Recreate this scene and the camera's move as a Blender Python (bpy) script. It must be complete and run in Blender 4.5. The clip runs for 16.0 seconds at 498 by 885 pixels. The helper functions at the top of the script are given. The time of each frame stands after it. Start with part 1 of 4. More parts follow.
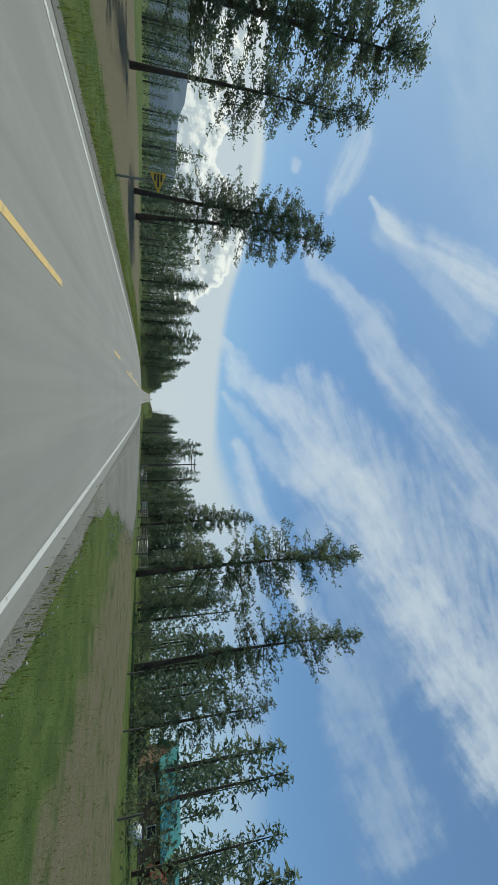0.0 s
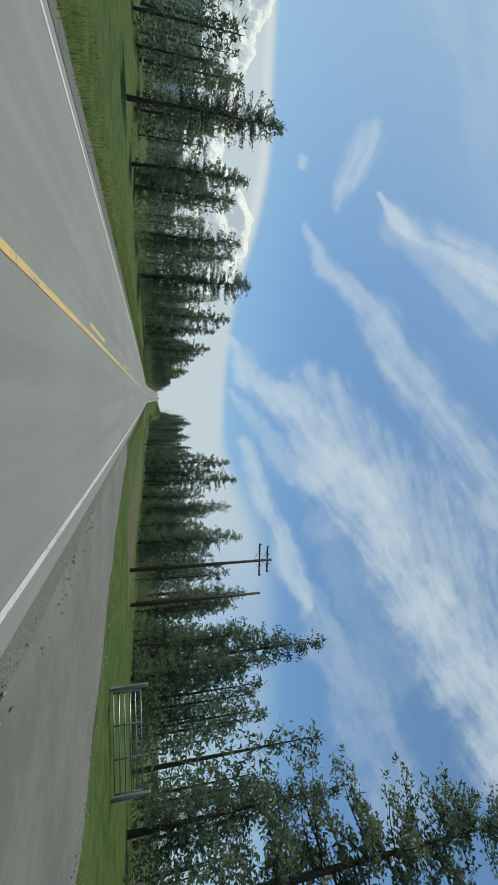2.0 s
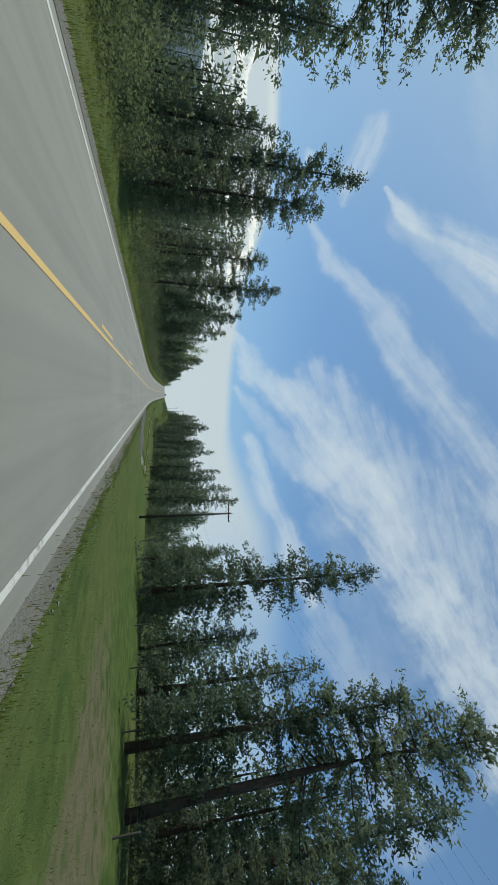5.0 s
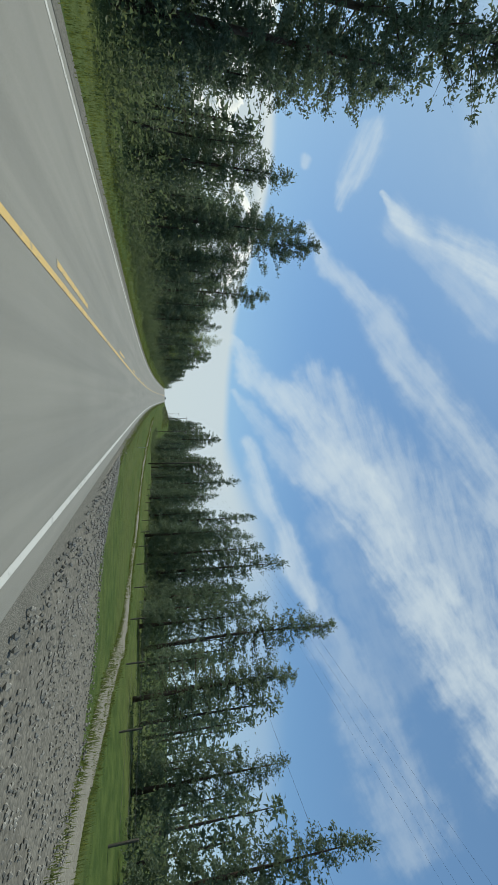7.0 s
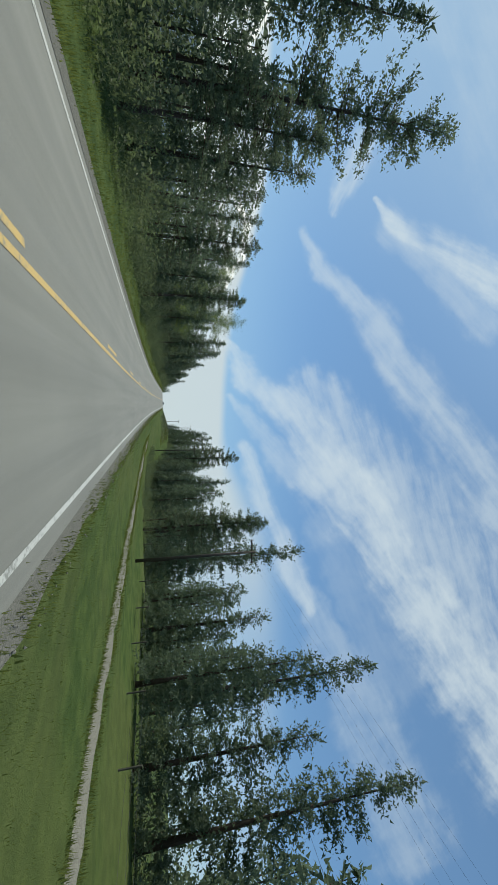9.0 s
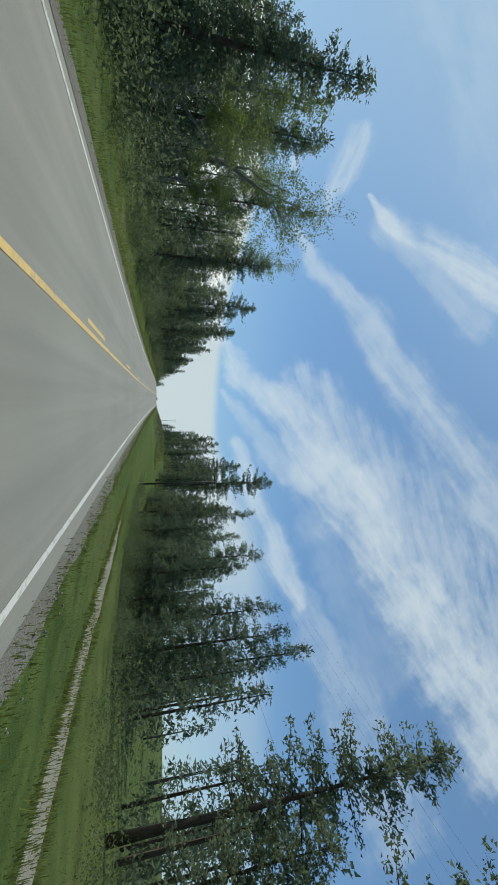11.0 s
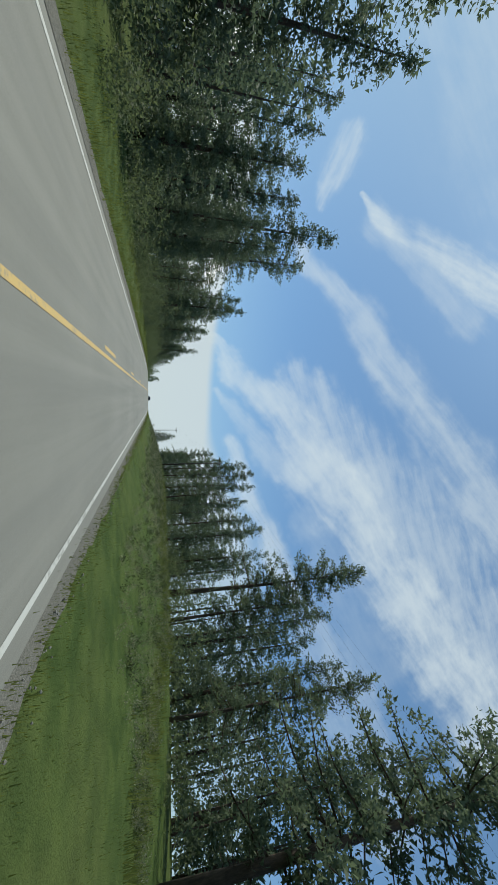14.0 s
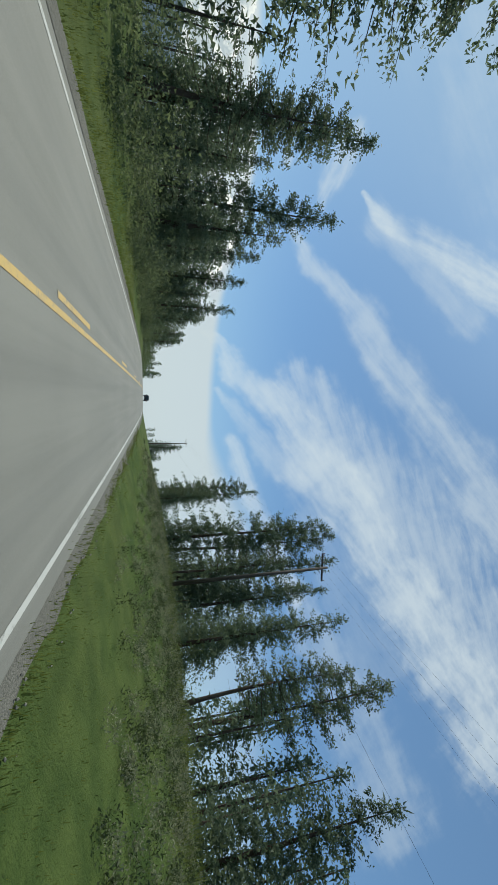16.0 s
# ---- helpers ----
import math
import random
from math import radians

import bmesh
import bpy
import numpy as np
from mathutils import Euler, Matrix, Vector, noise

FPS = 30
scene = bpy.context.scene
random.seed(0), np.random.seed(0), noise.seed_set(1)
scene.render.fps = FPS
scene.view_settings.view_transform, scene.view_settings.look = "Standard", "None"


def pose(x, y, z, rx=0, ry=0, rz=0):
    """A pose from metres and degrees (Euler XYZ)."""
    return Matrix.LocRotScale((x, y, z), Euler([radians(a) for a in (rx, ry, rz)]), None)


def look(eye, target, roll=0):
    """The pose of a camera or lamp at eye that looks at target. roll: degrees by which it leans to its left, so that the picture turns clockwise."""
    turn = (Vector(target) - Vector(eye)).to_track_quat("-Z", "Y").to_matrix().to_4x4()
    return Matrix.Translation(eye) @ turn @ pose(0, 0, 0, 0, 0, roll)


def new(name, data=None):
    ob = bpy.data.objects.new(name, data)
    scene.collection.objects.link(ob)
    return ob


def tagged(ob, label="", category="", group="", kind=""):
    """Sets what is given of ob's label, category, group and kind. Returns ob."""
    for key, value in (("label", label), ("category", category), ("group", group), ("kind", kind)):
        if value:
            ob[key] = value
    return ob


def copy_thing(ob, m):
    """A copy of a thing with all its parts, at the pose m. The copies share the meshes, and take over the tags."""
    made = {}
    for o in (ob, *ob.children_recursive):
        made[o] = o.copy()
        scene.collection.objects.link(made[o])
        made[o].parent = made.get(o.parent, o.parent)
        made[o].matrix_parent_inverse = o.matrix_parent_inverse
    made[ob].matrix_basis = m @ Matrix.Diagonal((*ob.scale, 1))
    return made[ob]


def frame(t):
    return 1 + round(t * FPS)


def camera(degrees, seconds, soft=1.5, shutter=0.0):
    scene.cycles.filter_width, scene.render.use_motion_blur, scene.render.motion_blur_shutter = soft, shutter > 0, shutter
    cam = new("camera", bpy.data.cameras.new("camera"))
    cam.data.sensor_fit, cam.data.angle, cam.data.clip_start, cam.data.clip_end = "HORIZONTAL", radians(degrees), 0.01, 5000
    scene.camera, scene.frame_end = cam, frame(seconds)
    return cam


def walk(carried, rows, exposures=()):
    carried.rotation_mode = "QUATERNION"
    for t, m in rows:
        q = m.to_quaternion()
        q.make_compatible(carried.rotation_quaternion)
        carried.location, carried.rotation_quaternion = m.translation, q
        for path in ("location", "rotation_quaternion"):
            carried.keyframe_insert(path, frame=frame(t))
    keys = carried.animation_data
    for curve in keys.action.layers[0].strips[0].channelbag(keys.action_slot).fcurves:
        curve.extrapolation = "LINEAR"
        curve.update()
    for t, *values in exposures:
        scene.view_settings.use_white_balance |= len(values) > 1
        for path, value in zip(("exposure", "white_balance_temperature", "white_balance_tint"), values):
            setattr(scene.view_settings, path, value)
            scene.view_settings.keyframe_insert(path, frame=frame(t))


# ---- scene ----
cam = camera(65.9, 16.0, soft=1.5)

# seconds, x, y, z of the eye, then heading to the right, tilt upwards and lean, in degrees
DRIVE = (
    (0, 0.05, 0.00, 1.475, 6.17, 14.61, 0.00),
    (0.5, 0.02, 13.60, 1.611, 6.09, 14.39, 0.20),
    (1, -0.02, 27.20, 1.692, 6.18, 14.17, 0.10),
    (1.5, -0.07, 41.00, 1.707, 6.18, 14.09, -0.50),
    (2, -0.06, 54.80, 1.645, 6.44, 13.58, -0.10),
    (2.5, -0.04, 68.50, 1.519, 6.46, 12.61, 0.00),
    (3, -0.02, 82.40, 1.336, 6.61, 13.13, 0.10),
    (3.5, -0.01, 96.40, 1.121, 6.45, 13.35, -0.10),
    (4, 0.02, 110.60, 0.893, 7.01, 13.43, 0.00),
    (4.5, 0.07, 124.60, 0.658, 7.10, 12.91, 0.00),
    (7, 0.31, 192.20, -0.527, 6.45, 13.06, -0.30),
    (7.5, 0.30, 205.50, -0.758, 6.61, 13.13, -0.60),
    (8, 0.28, 218.80, -0.976, 6.21, 13.06, -0.60),
    (10.5, 0.05, 285.40, -1.140, 5.93, 14.61, -0.40),
    (11, -0.06, 299.20, -0.966, 6.41, 14.75, -0.20),
    (11.5, -0.17, 313.00, -0.742, 6.16, 14.97, -0.20),
    (12, -0.19, 326.70, -0.461, 6.39, 15.27, -0.20),
    (12.5, -0.21, 340.40, -0.110, 6.14, 15.48, -0.10),
    (13, -0.29, 354.10, 0.296, 6.70, 15.48, -0.70),
    (13.5, -0.37, 367.90, 0.747, 6.77, 15.85, -0.90),
    (14, -0.35, 381.70, 1.226, 6.70, 15.63, -0.60),
    (14.5, -0.33, 395.50, 1.722, 6.93, 15.77, -1.10),
    (15, -0.31, 409.20, 2.226, 6.77, 15.99, -0.90),
    (15.5, -0.29, 422.70, 2.717, 6.92, 16.06, -0.70),
    (16, -0.26, 436.20, 3.191, 6.78, 15.48, -0.60),
)


def eye_pose(x, y, z, right, tilt, lean):
    a, e = radians(right), radians(tilt)
    ahead = Vector((math.sin(a) * math.cos(e), math.cos(a) * math.cos(e), math.sin(e)))
    eye = Vector((x, y, z))
    return look(eye, eye + ahead, 90 + lean)


walk(cam, [(row[0], eye_pose(*row[1:])) for row in DRIVE], exposures=((0, 0.1, 6650, -1), (3.5, 0.1, 6670, -1), (7.5, 0.2, 6740, -1), (16, 0.2, 6740, -1)))

# ---- the lie of the land ----
ROAD_STEPS = (-80, 0, 27, 54, 82, 122, 190, 218, 286, 313, 340, 367, 400, 425, 445, 470, 500, 540, 600, 800)
ROAD_GRADES = (1.5, 1.2, .4, -.7, -1.5, -1.7, -1.8, -1.6, 1.1, 1.8, 2.8, 3.4, 3.7, 3.6, 3.2, 2.4, 1.0, -.3, -1.2, -1.0)
_ys = np.arange(-80, 800.1, 1.0)
_g = np.interp(_ys, ROAD_STEPS, np.array(ROAD_GRADES) / 100)
_z = np.concatenate([[0], np.cumsum((_g[1:] + _g[:-1]) / 2)])
_z -= np.interp(0, _ys, _z)


def road_z(y):
    return np.interp(y, _ys, _z)


# height beside the road over the road, for stretches of y and distances x
SIDE_X = (-300, -40, -20, -12, -8, -6.5, 3.3, 6, 10, 15, 22, 40, 300)
SIDE = {
    -80: (0, 0, -.1, -.2, -.25, -.055, -.06, -.25, -.2, -.1, 0, 0, 0),
    10: (0, 0, -.1, -.2, -.25, -.055, -.06, -.2, -.2, -.1, 0, 0, 0),
    22: (0, 0, -.1, -.2, -.25, -.055, -.06, -.06, -.1, -.15, -.1, 0, 0),
    76: (0, 0, -.1, -.2, -.25, -.055, -.06, -.08, -.1, -.15, -.1, 0, 0),
    92: (.3, .2, 0, -.2, -.25, -.055, -.06, -.4, -.45, -.4, -.4, -.3, 0),
    140: (.5, .3, 0, -.2, -.25, -.055, -.06, -.45, -.5, -.5, -.4, -.2, 0),
    165: (.5, .4, .1, -.1, -.25, -.055, -.06, -.45, -.5, -.5, 0, .2, .4),
    290: (.5, .4, .1, -.1, -.25, -.055, -.06, -.45, -.55, -.5, 0, .3, .4),
    315: (.6, .4, .2, 0, -.2, -.055, -.06, -.5, -.9, -1.1, -1.4, -.6, .2),
    345: (.6, .5, .3, .1, -.2, -.055, -.06, -.5, -1.2, -1.8, -2.7, -2.0, .2),
    368: (.6, .5, .3, .1, -.2, -.055, -.06, -.4, -1.0, -1.7, -2.2, -1.2, .4),
    387: (.6, .5, .3, .1, -.2, -.055, -.06, .1, .4, .5, .7, 1, 1),
    407: (.6, .5, .3, .1, -.2, -.055, -.06, .45, 1.4, 2.2, 2.3, 2.4, 2),
    455: (.6, .5, .3, .1, -.2, -.055, -.06, .45, 1.6, 2.7, 2.8, 2.8, 2),
    505: (.6, .5, .3, .1, -.2, -.055, -.06, .3, 1.1, 2.0, 2.2, 2.2, 2),
    620: (0, 0, 0, 0, -.2, -.055, -.06, 0, .2, .5, .6, .6, 0),
}
_keys = np.array(sorted(SIDE), float)
_table = np.array([SIDE[k] for k in sorted(SIDE)])


def land(x, y):
    """Height of the ground, without the road's bed."""
    x, y = np.asarray(x, float), np.asarray(y, float)
    i = np.clip(np.searchsorted(_keys, y) - 1, 0, len(_keys) - 2)
    f = np.clip((y - _keys[i]) / (_keys[i + 1] - _keys[i]), 0, 1)
    f = f * f * (3 - 2 * f)
    cols = np.array([np.interp(x, SIDE_X, row) for row in _table])
    if x.ndim == 0:
        side = cols[i] * (1 - f) + cols[i + 1] * f
    else:
        n = np.arange(x.size)
        side = cols[i, n] * (1 - f) + cols[i + 1, n] * f
    far = np.clip((np.abs(x) - 80) / 250, 0, 1)
    bumps = .05 * np.sin(x * .9 + np.sin(y * .4)) * np.cos(y * .33 + x * .2) + .12 * np.sin(x * .13 + 1) * np.sin(y * .07)
    bumps = bumps * np.clip((np.abs(x + 1.5) - 5.0) / 5, 0, 1)
    return road_z(y) * (1 - far * .6) + side + bumps


# ---- world, sun, exposure ----
SUN_TURN, SUN_HIGH = radians(-32), radians(61)   # sun ahead, a little to the left, high
world = bpy.data.worlds.new("sky")
scene.world = world
world.use_nodes = True


class Nodes:
    """A small writer of node trees."""

    def __init__(self, tree):
        self.tree = tree
        tree.nodes.clear()

    def add(self, kind, **values):
        n = self.tree.nodes.new(kind)
        for k, v in values.items():
            if k == "op":
                n.operation = v
            elif k == "blend":
                n.data_type, n.blend_type = "RGBA", v
        return n

    def link(self, a, b):
        self.tree.links.new(a, b)

    def put(self, socket, value):
        if isinstance(value, bpy.types.NodeSocket):
            self.link(value, socket)
        else:
            socket.default_value = value

    def math(self, op, a, b=0.0, clamp=False):
        n = self.add("ShaderNodeMath", op=op)
        n.use_clamp = clamp
        self.put(n.inputs[0], a)
        self.put(n.inputs[1], b)
        return n.outputs[0]

    def step(self, v, a, b, lo=0.0, hi=1.0):
        n = self.add("ShaderNodeMapRange")
        n.interpolation_type = "SMOOTHSTEP"
        for s, val in zip(n.inputs[:5], (v, a, b, lo, hi)):
            self.put(s, val)
        return n.outputs[0]

    def mix(self, f, a, b, blend="MIX"):
        n = self.add("ShaderNodeMix", blend=blend)
        self.put(n.inputs[0], f)
        self.put(n.inputs[6], a)
        self.put(n.inputs[7], b)
        return n.outputs[2]

    def noise(self, vec, scale, detail=4.0, rough=.55, distort=0.0):
        n = self.add("ShaderNodeTexNoise")
        self.put(n.inputs["Vector"], vec)
        n.inputs["Scale"].default_value = scale
        n.inputs["Detail"].default_value = detail
        n.inputs["Roughness"].default_value = rough
        n.inputs["Distortion"].default_value = distort
        return n.outputs["Fac"]

    def xyz(self, x, y, z):
        n = self.add("ShaderNodeCombineXYZ")
        for s, v in zip(n.inputs, (x, y, z)):
            self.put(s, v)
        return n.outputs[0]


def build_sky():
    w = Nodes(world.node_tree)
    sky = w.add("ShaderNodeTexSky")
    sky.sky_type = "NISHITA"
    sky.sun_disc = False
    sky.sun_elevation, sky.sun_rotation = SUN_HIGH, SUN_TURN
    sky.altitude, sky.air_density, sky.dust_density, sky.ozone_density = 900, 1.0, 1.2, 1.6
    coord = w.add("ShaderNodeTexCoord")
    sep = w.add("ShaderNodeSeparateXYZ")
    w.link(coord.outputs["Generated"], sep.inputs[0])
    x, y, z = sep.outputs
    depth = w.math("MAXIMUM", y, .12)
    a, b = w.math("DIVIDE", x, depth), w.math("DIVIDE", z, depth)
    flat = w.xyz(a, b, 0.0)
    wob1 = w.math("SUBTRACT", w.noise(flat, 5.0, 4.0, .55), .5)
    wob2 = w.math("SUBTRACT", w.noise(w.xyz(b, a, 3.0), 5.4, 4.0, .55), .5)
    fade = w.step(y, .1, .3)

    def profile(stops):
        """A height over the horizon that changes from one side of the sky to the other; stops: a, height."""
        ramp = w.add("ShaderNodeValToRGB")
        ramp.color_ramp.interpolation = "B_SPLINE"
        marks = ramp.color_ramp.elements
        while len(marks) < len(stops):
            marks.new(.5)
        for mark, (at, high) in zip(marks, stops):
            mark.position, mark.color = (at + 1.5) / 3, (high, high, high, 1)
        w.link(w.math("MULTIPLY", w.math("ADD", a, 1.5), 1 / 3), ramp.inputs[0])
        return w.math("MULTIPLY", ramp.outputs[0], 1.0)

    def cirrus(points, strength, ragged=.05, grain=1.0, lean=0.0, soft=1.0):
        """A wisp of ice cloud along points (a, b, half width), broken into fibres that lean from its own line."""
        pa = w.math("ADD", a, w.math("MULTIPLY", wob1, ragged))
        pb = w.math("ADD", b, w.math("MULTIPLY", wob2, ragged))
        body = None
        for (a0, b0, w0), (a1, b1, w1) in zip(points[:-1], points[1:]):
            da, db = a1 - a0, b1 - b0
            ll = da * da + db * db
            qa, qb = w.math("SUBTRACT", pa, a0), w.math("SUBTRACT", pb, b0)
            s = w.math("MULTIPLY", w.math("ADD", w.math("MULTIPLY", qa, da), w.math("MULTIPLY", qb, db)), 1 / ll, True)
            ea, eb = w.math("SUBTRACT", qa, w.math("MULTIPLY", s, da)), w.math("SUBTRACT", qb, w.math("MULTIPLY", s, db))
            far = w.math("SQRT", w.math("ADD", w.math("MULTIPLY", ea, ea), w.math("MULTIPLY", eb, eb)))
            near = w.step(w.math("DIVIDE", far, w.math("ADD", w0, w.math("MULTIPLY", s, w1 - w0))), 1.75 * soft, 0.0)
            body = near if body is None else w.math("MAXIMUM", body, near)
        turn = math.atan2(points[-1][1] - points[0][1], points[-1][0] - points[0][0]) + lean
        ca, cb = math.cos(turn), math.sin(turn)
        fa, fb = w.math("ADD", a, w.math("MULTIPLY", wob1, .035)), w.math("ADD", b, w.math("MULTIPLY", wob2, .035))
        along = w.math("ADD", w.math("MULTIPLY", fa, ca), w.math("MULTIPLY", fb, cb))
        over = w.math("SUBTRACT", w.math("MULTIPLY", fb, ca), w.math("MULTIPLY", fa, cb))
        fibre = w.noise(w.xyz(w.math("MULTIPLY", along, 3.2 * grain), w.math("MULTIPLY", over, 19 * grain), points[0][0] * 7), 1.0, 6.0, .6)
        puff = w.noise(w.xyz(a, b, points[0][1] * 9), 7.0, 7.0, .62)
        rough = w.math("SUBTRACT", w.math("ADD", w.math("MULTIPLY", fibre, .55), w.math("MULTIPLY", puff, .45)), .5)
        thick = w.math("ADD", w.math("MULTIPLY", body, .80), w.math("MULTIPLY", rough, 2.6))
        thick = w.math("MULTIPLY", w.step(thick, .0, 1.15), w.step(body, .0, .75))
        return w.math("MULTIPLY", thick, strength)

    wisps = [
        cirrus(((-.15, .19, .015), (.02, .36, .07), (.20, .49, .105), (.41, .66, .11), (.66, .83, .12), (.93, 1.03, .14), (1.35, 1.35, .2)), .66, .22),
        cirrus(((-.10, .40, .04), (.08, .54, .11), (.38, .80, .17), (.75, 1.10, .22), (1.15, 1.5, .3)), .46, .2, 1.5, -.35),
        cirrus(((-.02, .20, .015), (.13, .31, .045), (.26, .45, .03)), .40, .14, 1.3),
        cirrus(((.12, .225, .022), (.30, .305, .036), (.44, .37, .048), (.60, .435, .022)), .56, .09, 1.3),
        cirrus(((.55, .42, .05), (.9, .60, .10), (1.5, .85, .16)), .30, .2),
        cirrus(((.36, .47, .05), (.62, .60, .08), (.9, .74, .10)), .16, .2),
        cirrus(((-.44, .36, .016), (-.377, .43, .034), (-.30, .53, .05), (-.19, .635, .06), (-.04, .77, .08), (.14, .93, .10), (.4, 1.18, .15)), .50, .14),
        cirrus(((-.56, .58, .008), (-.49, .70, .036), (-.40, 1.0, .09), (-.28, 1.4, .14)), .72, .09),
        cirrus(((-.50, .66, .06), (-.39, .78, .06), (-.25, 1.0, .07)), .32, .16),
        cirrus(((-.72, .565, .036), (-.63, .522, .04), (-.565, .488, .028), (-.51, .475, .016)), .50, .09, 2.0),
        cirrus(((-.618, .369, .014), (-.60, .366, .012)), .40, .05, 2.0),
        cirrus(((-1.6, .75, .4), (-.75, 1.25, .35)), .22, .3, .6),
    ]
    veil = wisps[0]
    for m in wisps[1:]:
        veil = w.math("SUBTRACT", w.math("ADD", veil, m), w.math("MULTIPLY", veil, m))

    # the low bank of cloud with its smooth upper edge, and the heaped clouds before it on one side
    edge = profile(((-1.4, .29), (-.8, .282), (-.62, .281), (-.5, .266), (-.38, .236), (-.25, .192), (-.1, .177), (.05, .168), (.14, .172), (.24, .212), (.36, .275), (.6, .33)))
    edge = w.math("ADD", edge, w.math("MULTIPLY", wob1, .012))
    blur = w.step(a, .05, .3, .013, .05)
    bank = w.step(b, w.math("ADD", edge, blur), w.math("SUBTRACT", edge, blur))
    bank = w.math("MULTIPLY", bank, w.step(a, .75, .15, .25, .90))
    rim = w.math("MULTIPLY", w.step(w.math("ABSOLUTE", w.math("SUBTRACT", b, w.math("SUBTRACT", edge, .016))), .02, .0), w.step(a, -.2, -.5))
    top = profile(((-1.4, .38), (-1.1, .335), (-.95, .28), (-.8, .215), (-.66, .185), (-.58, .165), (-.53, .19), (-.47, .238), (-.41, .238), (-.34, .205), (-.27, .16), (-.2, .05)))
    heap_at = w.math("MULTIPLY", b, 1.25)
    lump = w.noise(w.xyz(a, heap_at, 1.7), 17.0, 6.0, .56)
    lump_up = w.noise(w.xyz(w.math("ADD", a, -.006), w.math("ADD", heap_at, .016), 1.7), 17.0, 6.0, .56)
    inside = w.math("SUBTRACT", w.math("ADD", top, w.math("MULTIPLY", w.math("SUBTRACT", lump, .5), .10)), b)
    heap = w.step(inside, -.002, .007)
    heap = w.math("MULTIPLY", heap, w.math("MULTIPLY", w.step(a, -.20, -.28), w.step(a, -1.6, -1.2)))
    lit = w.step(w.math("SUBTRACT", lump, lump_up), -.06, .13)
    lit = w.math("MAXIMUM", lit, w.step(inside, .028, .004))
    lit = w.math("MULTIPLY", lit, w.step(inside, .16, .03, .55, 1.0))
    tint = w.mix(1.0, sky.outputs[0], (.65, .90, 1.15, 1), "MULTIPLY")
    low = w.step(b, .45, .0)
    pale = w.mix(.30, tint, (2.8, 4.6, 7.5, 1))
    base = w.mix(w.math("MULTIPLY", low, .42), pale, (4.4, 6.0, 7.6, 1))
    base = w.mix(w.step(a, -.15, -1.1, 0.0, .42), base, (5.0, 6.5, 8.2, 1))
    out = w.mix(w.math("MULTIPLY", veil, fade), base, (7.0, 7.6, 8.5, 1))
    out = w.mix(w.math("MULTIPLY", bank, fade), out, (6.1, 6.7, 7.5, 1))
    out = w.mix(w.math("MULTIPLY", w.math("MULTIPLY", rim, fade), .5), out, (7.6, 7.9, 8.4, 1))
    heap_col = w.mix(lit, (4.9, 5.6, 6.4, 1), (9.4, 9.5, 9.6, 1))
    out = w.mix(w.math("MULTIPLY", heap, fade), out, heap_col)
    back = w.add("ShaderNodeBackground")
    w.link(out, back.inputs[0])
    back.inputs[1].default_value = .088
    end = w.add("ShaderNodeOutputWorld")
    w.link(back.outputs[0], end.inputs[0])


build_sky()
sun = new("sun", bpy.data.lights.new("sun", "SUN"))
sun.data.energy, sun.data.angle, sun.data.color = 3.1, radians(.6), (1, .95, .87)
sun.matrix_world = look((0, 0, 60), Vector((0, 0, 60)) - Vector((math.sin(SUN_TURN) * math.cos(SUN_HIGH), math.cos(SUN_TURN) * math.cos(SUN_HIGH), math.sin(SUN_HIGH))))


# ---- materials ----
def surface(name, rough=.8, metal=0.0):
    m = bpy.data.materials.new(name)
    m.use_nodes = True
    n = Nodes(m.node_tree)
    bsdf = n.add("ShaderNodeBsdfPrincipled")
    end = n.add("ShaderNodeOutputMaterial")
    n.link(bsdf.outputs[0], end.inputs[0])
    bsdf.inputs["Roughness"].default_value = rough
    bsdf.inputs["Metallic"].default_value = metal
    return m, n, bsdf


def bump(n, bsdf, height, strength=.4, distance=.02):
    b = n.add("ShaderNodeBump")
    b.inputs["Strength"].default_value, b.inputs["Distance"].default_value = strength, distance
    n.link(height, b.inputs["Height"])
    n.link(b.outputs[0], bsdf.inputs["Normal"])


def two_tone(name, dark, light, scale, rough=.8, metal=0.0, relief=.3, stretch=(1, 1, 1), depth=.01):
    """Colour between two tones, by noise at two sizes, with a fine relief."""
    m, n, bsdf = surface(name, rough, metal)
    co = n.add("ShaderNodeTexCoord")
    mp = n.add("ShaderNodeMapping")
    mp.inputs["Scale"].default_value = stretch
    n.link(co.outputs["Object"], mp.inputs[0])
    big, fine = n.noise(mp.outputs[0], scale, 4), n.noise(mp.outputs[0], scale * 9, 5, .65)
    f = n.math("ADD", n.math("MULTIPLY", big, .6), n.math("MULTIPLY", fine, .4))
    n.link(n.mix(n.step(f, .32, .68), (*dark, 1), (*light, 1)), bsdf.inputs["Base Color"])
    bump(n, bsdf, fine, relief, depth)
    return m


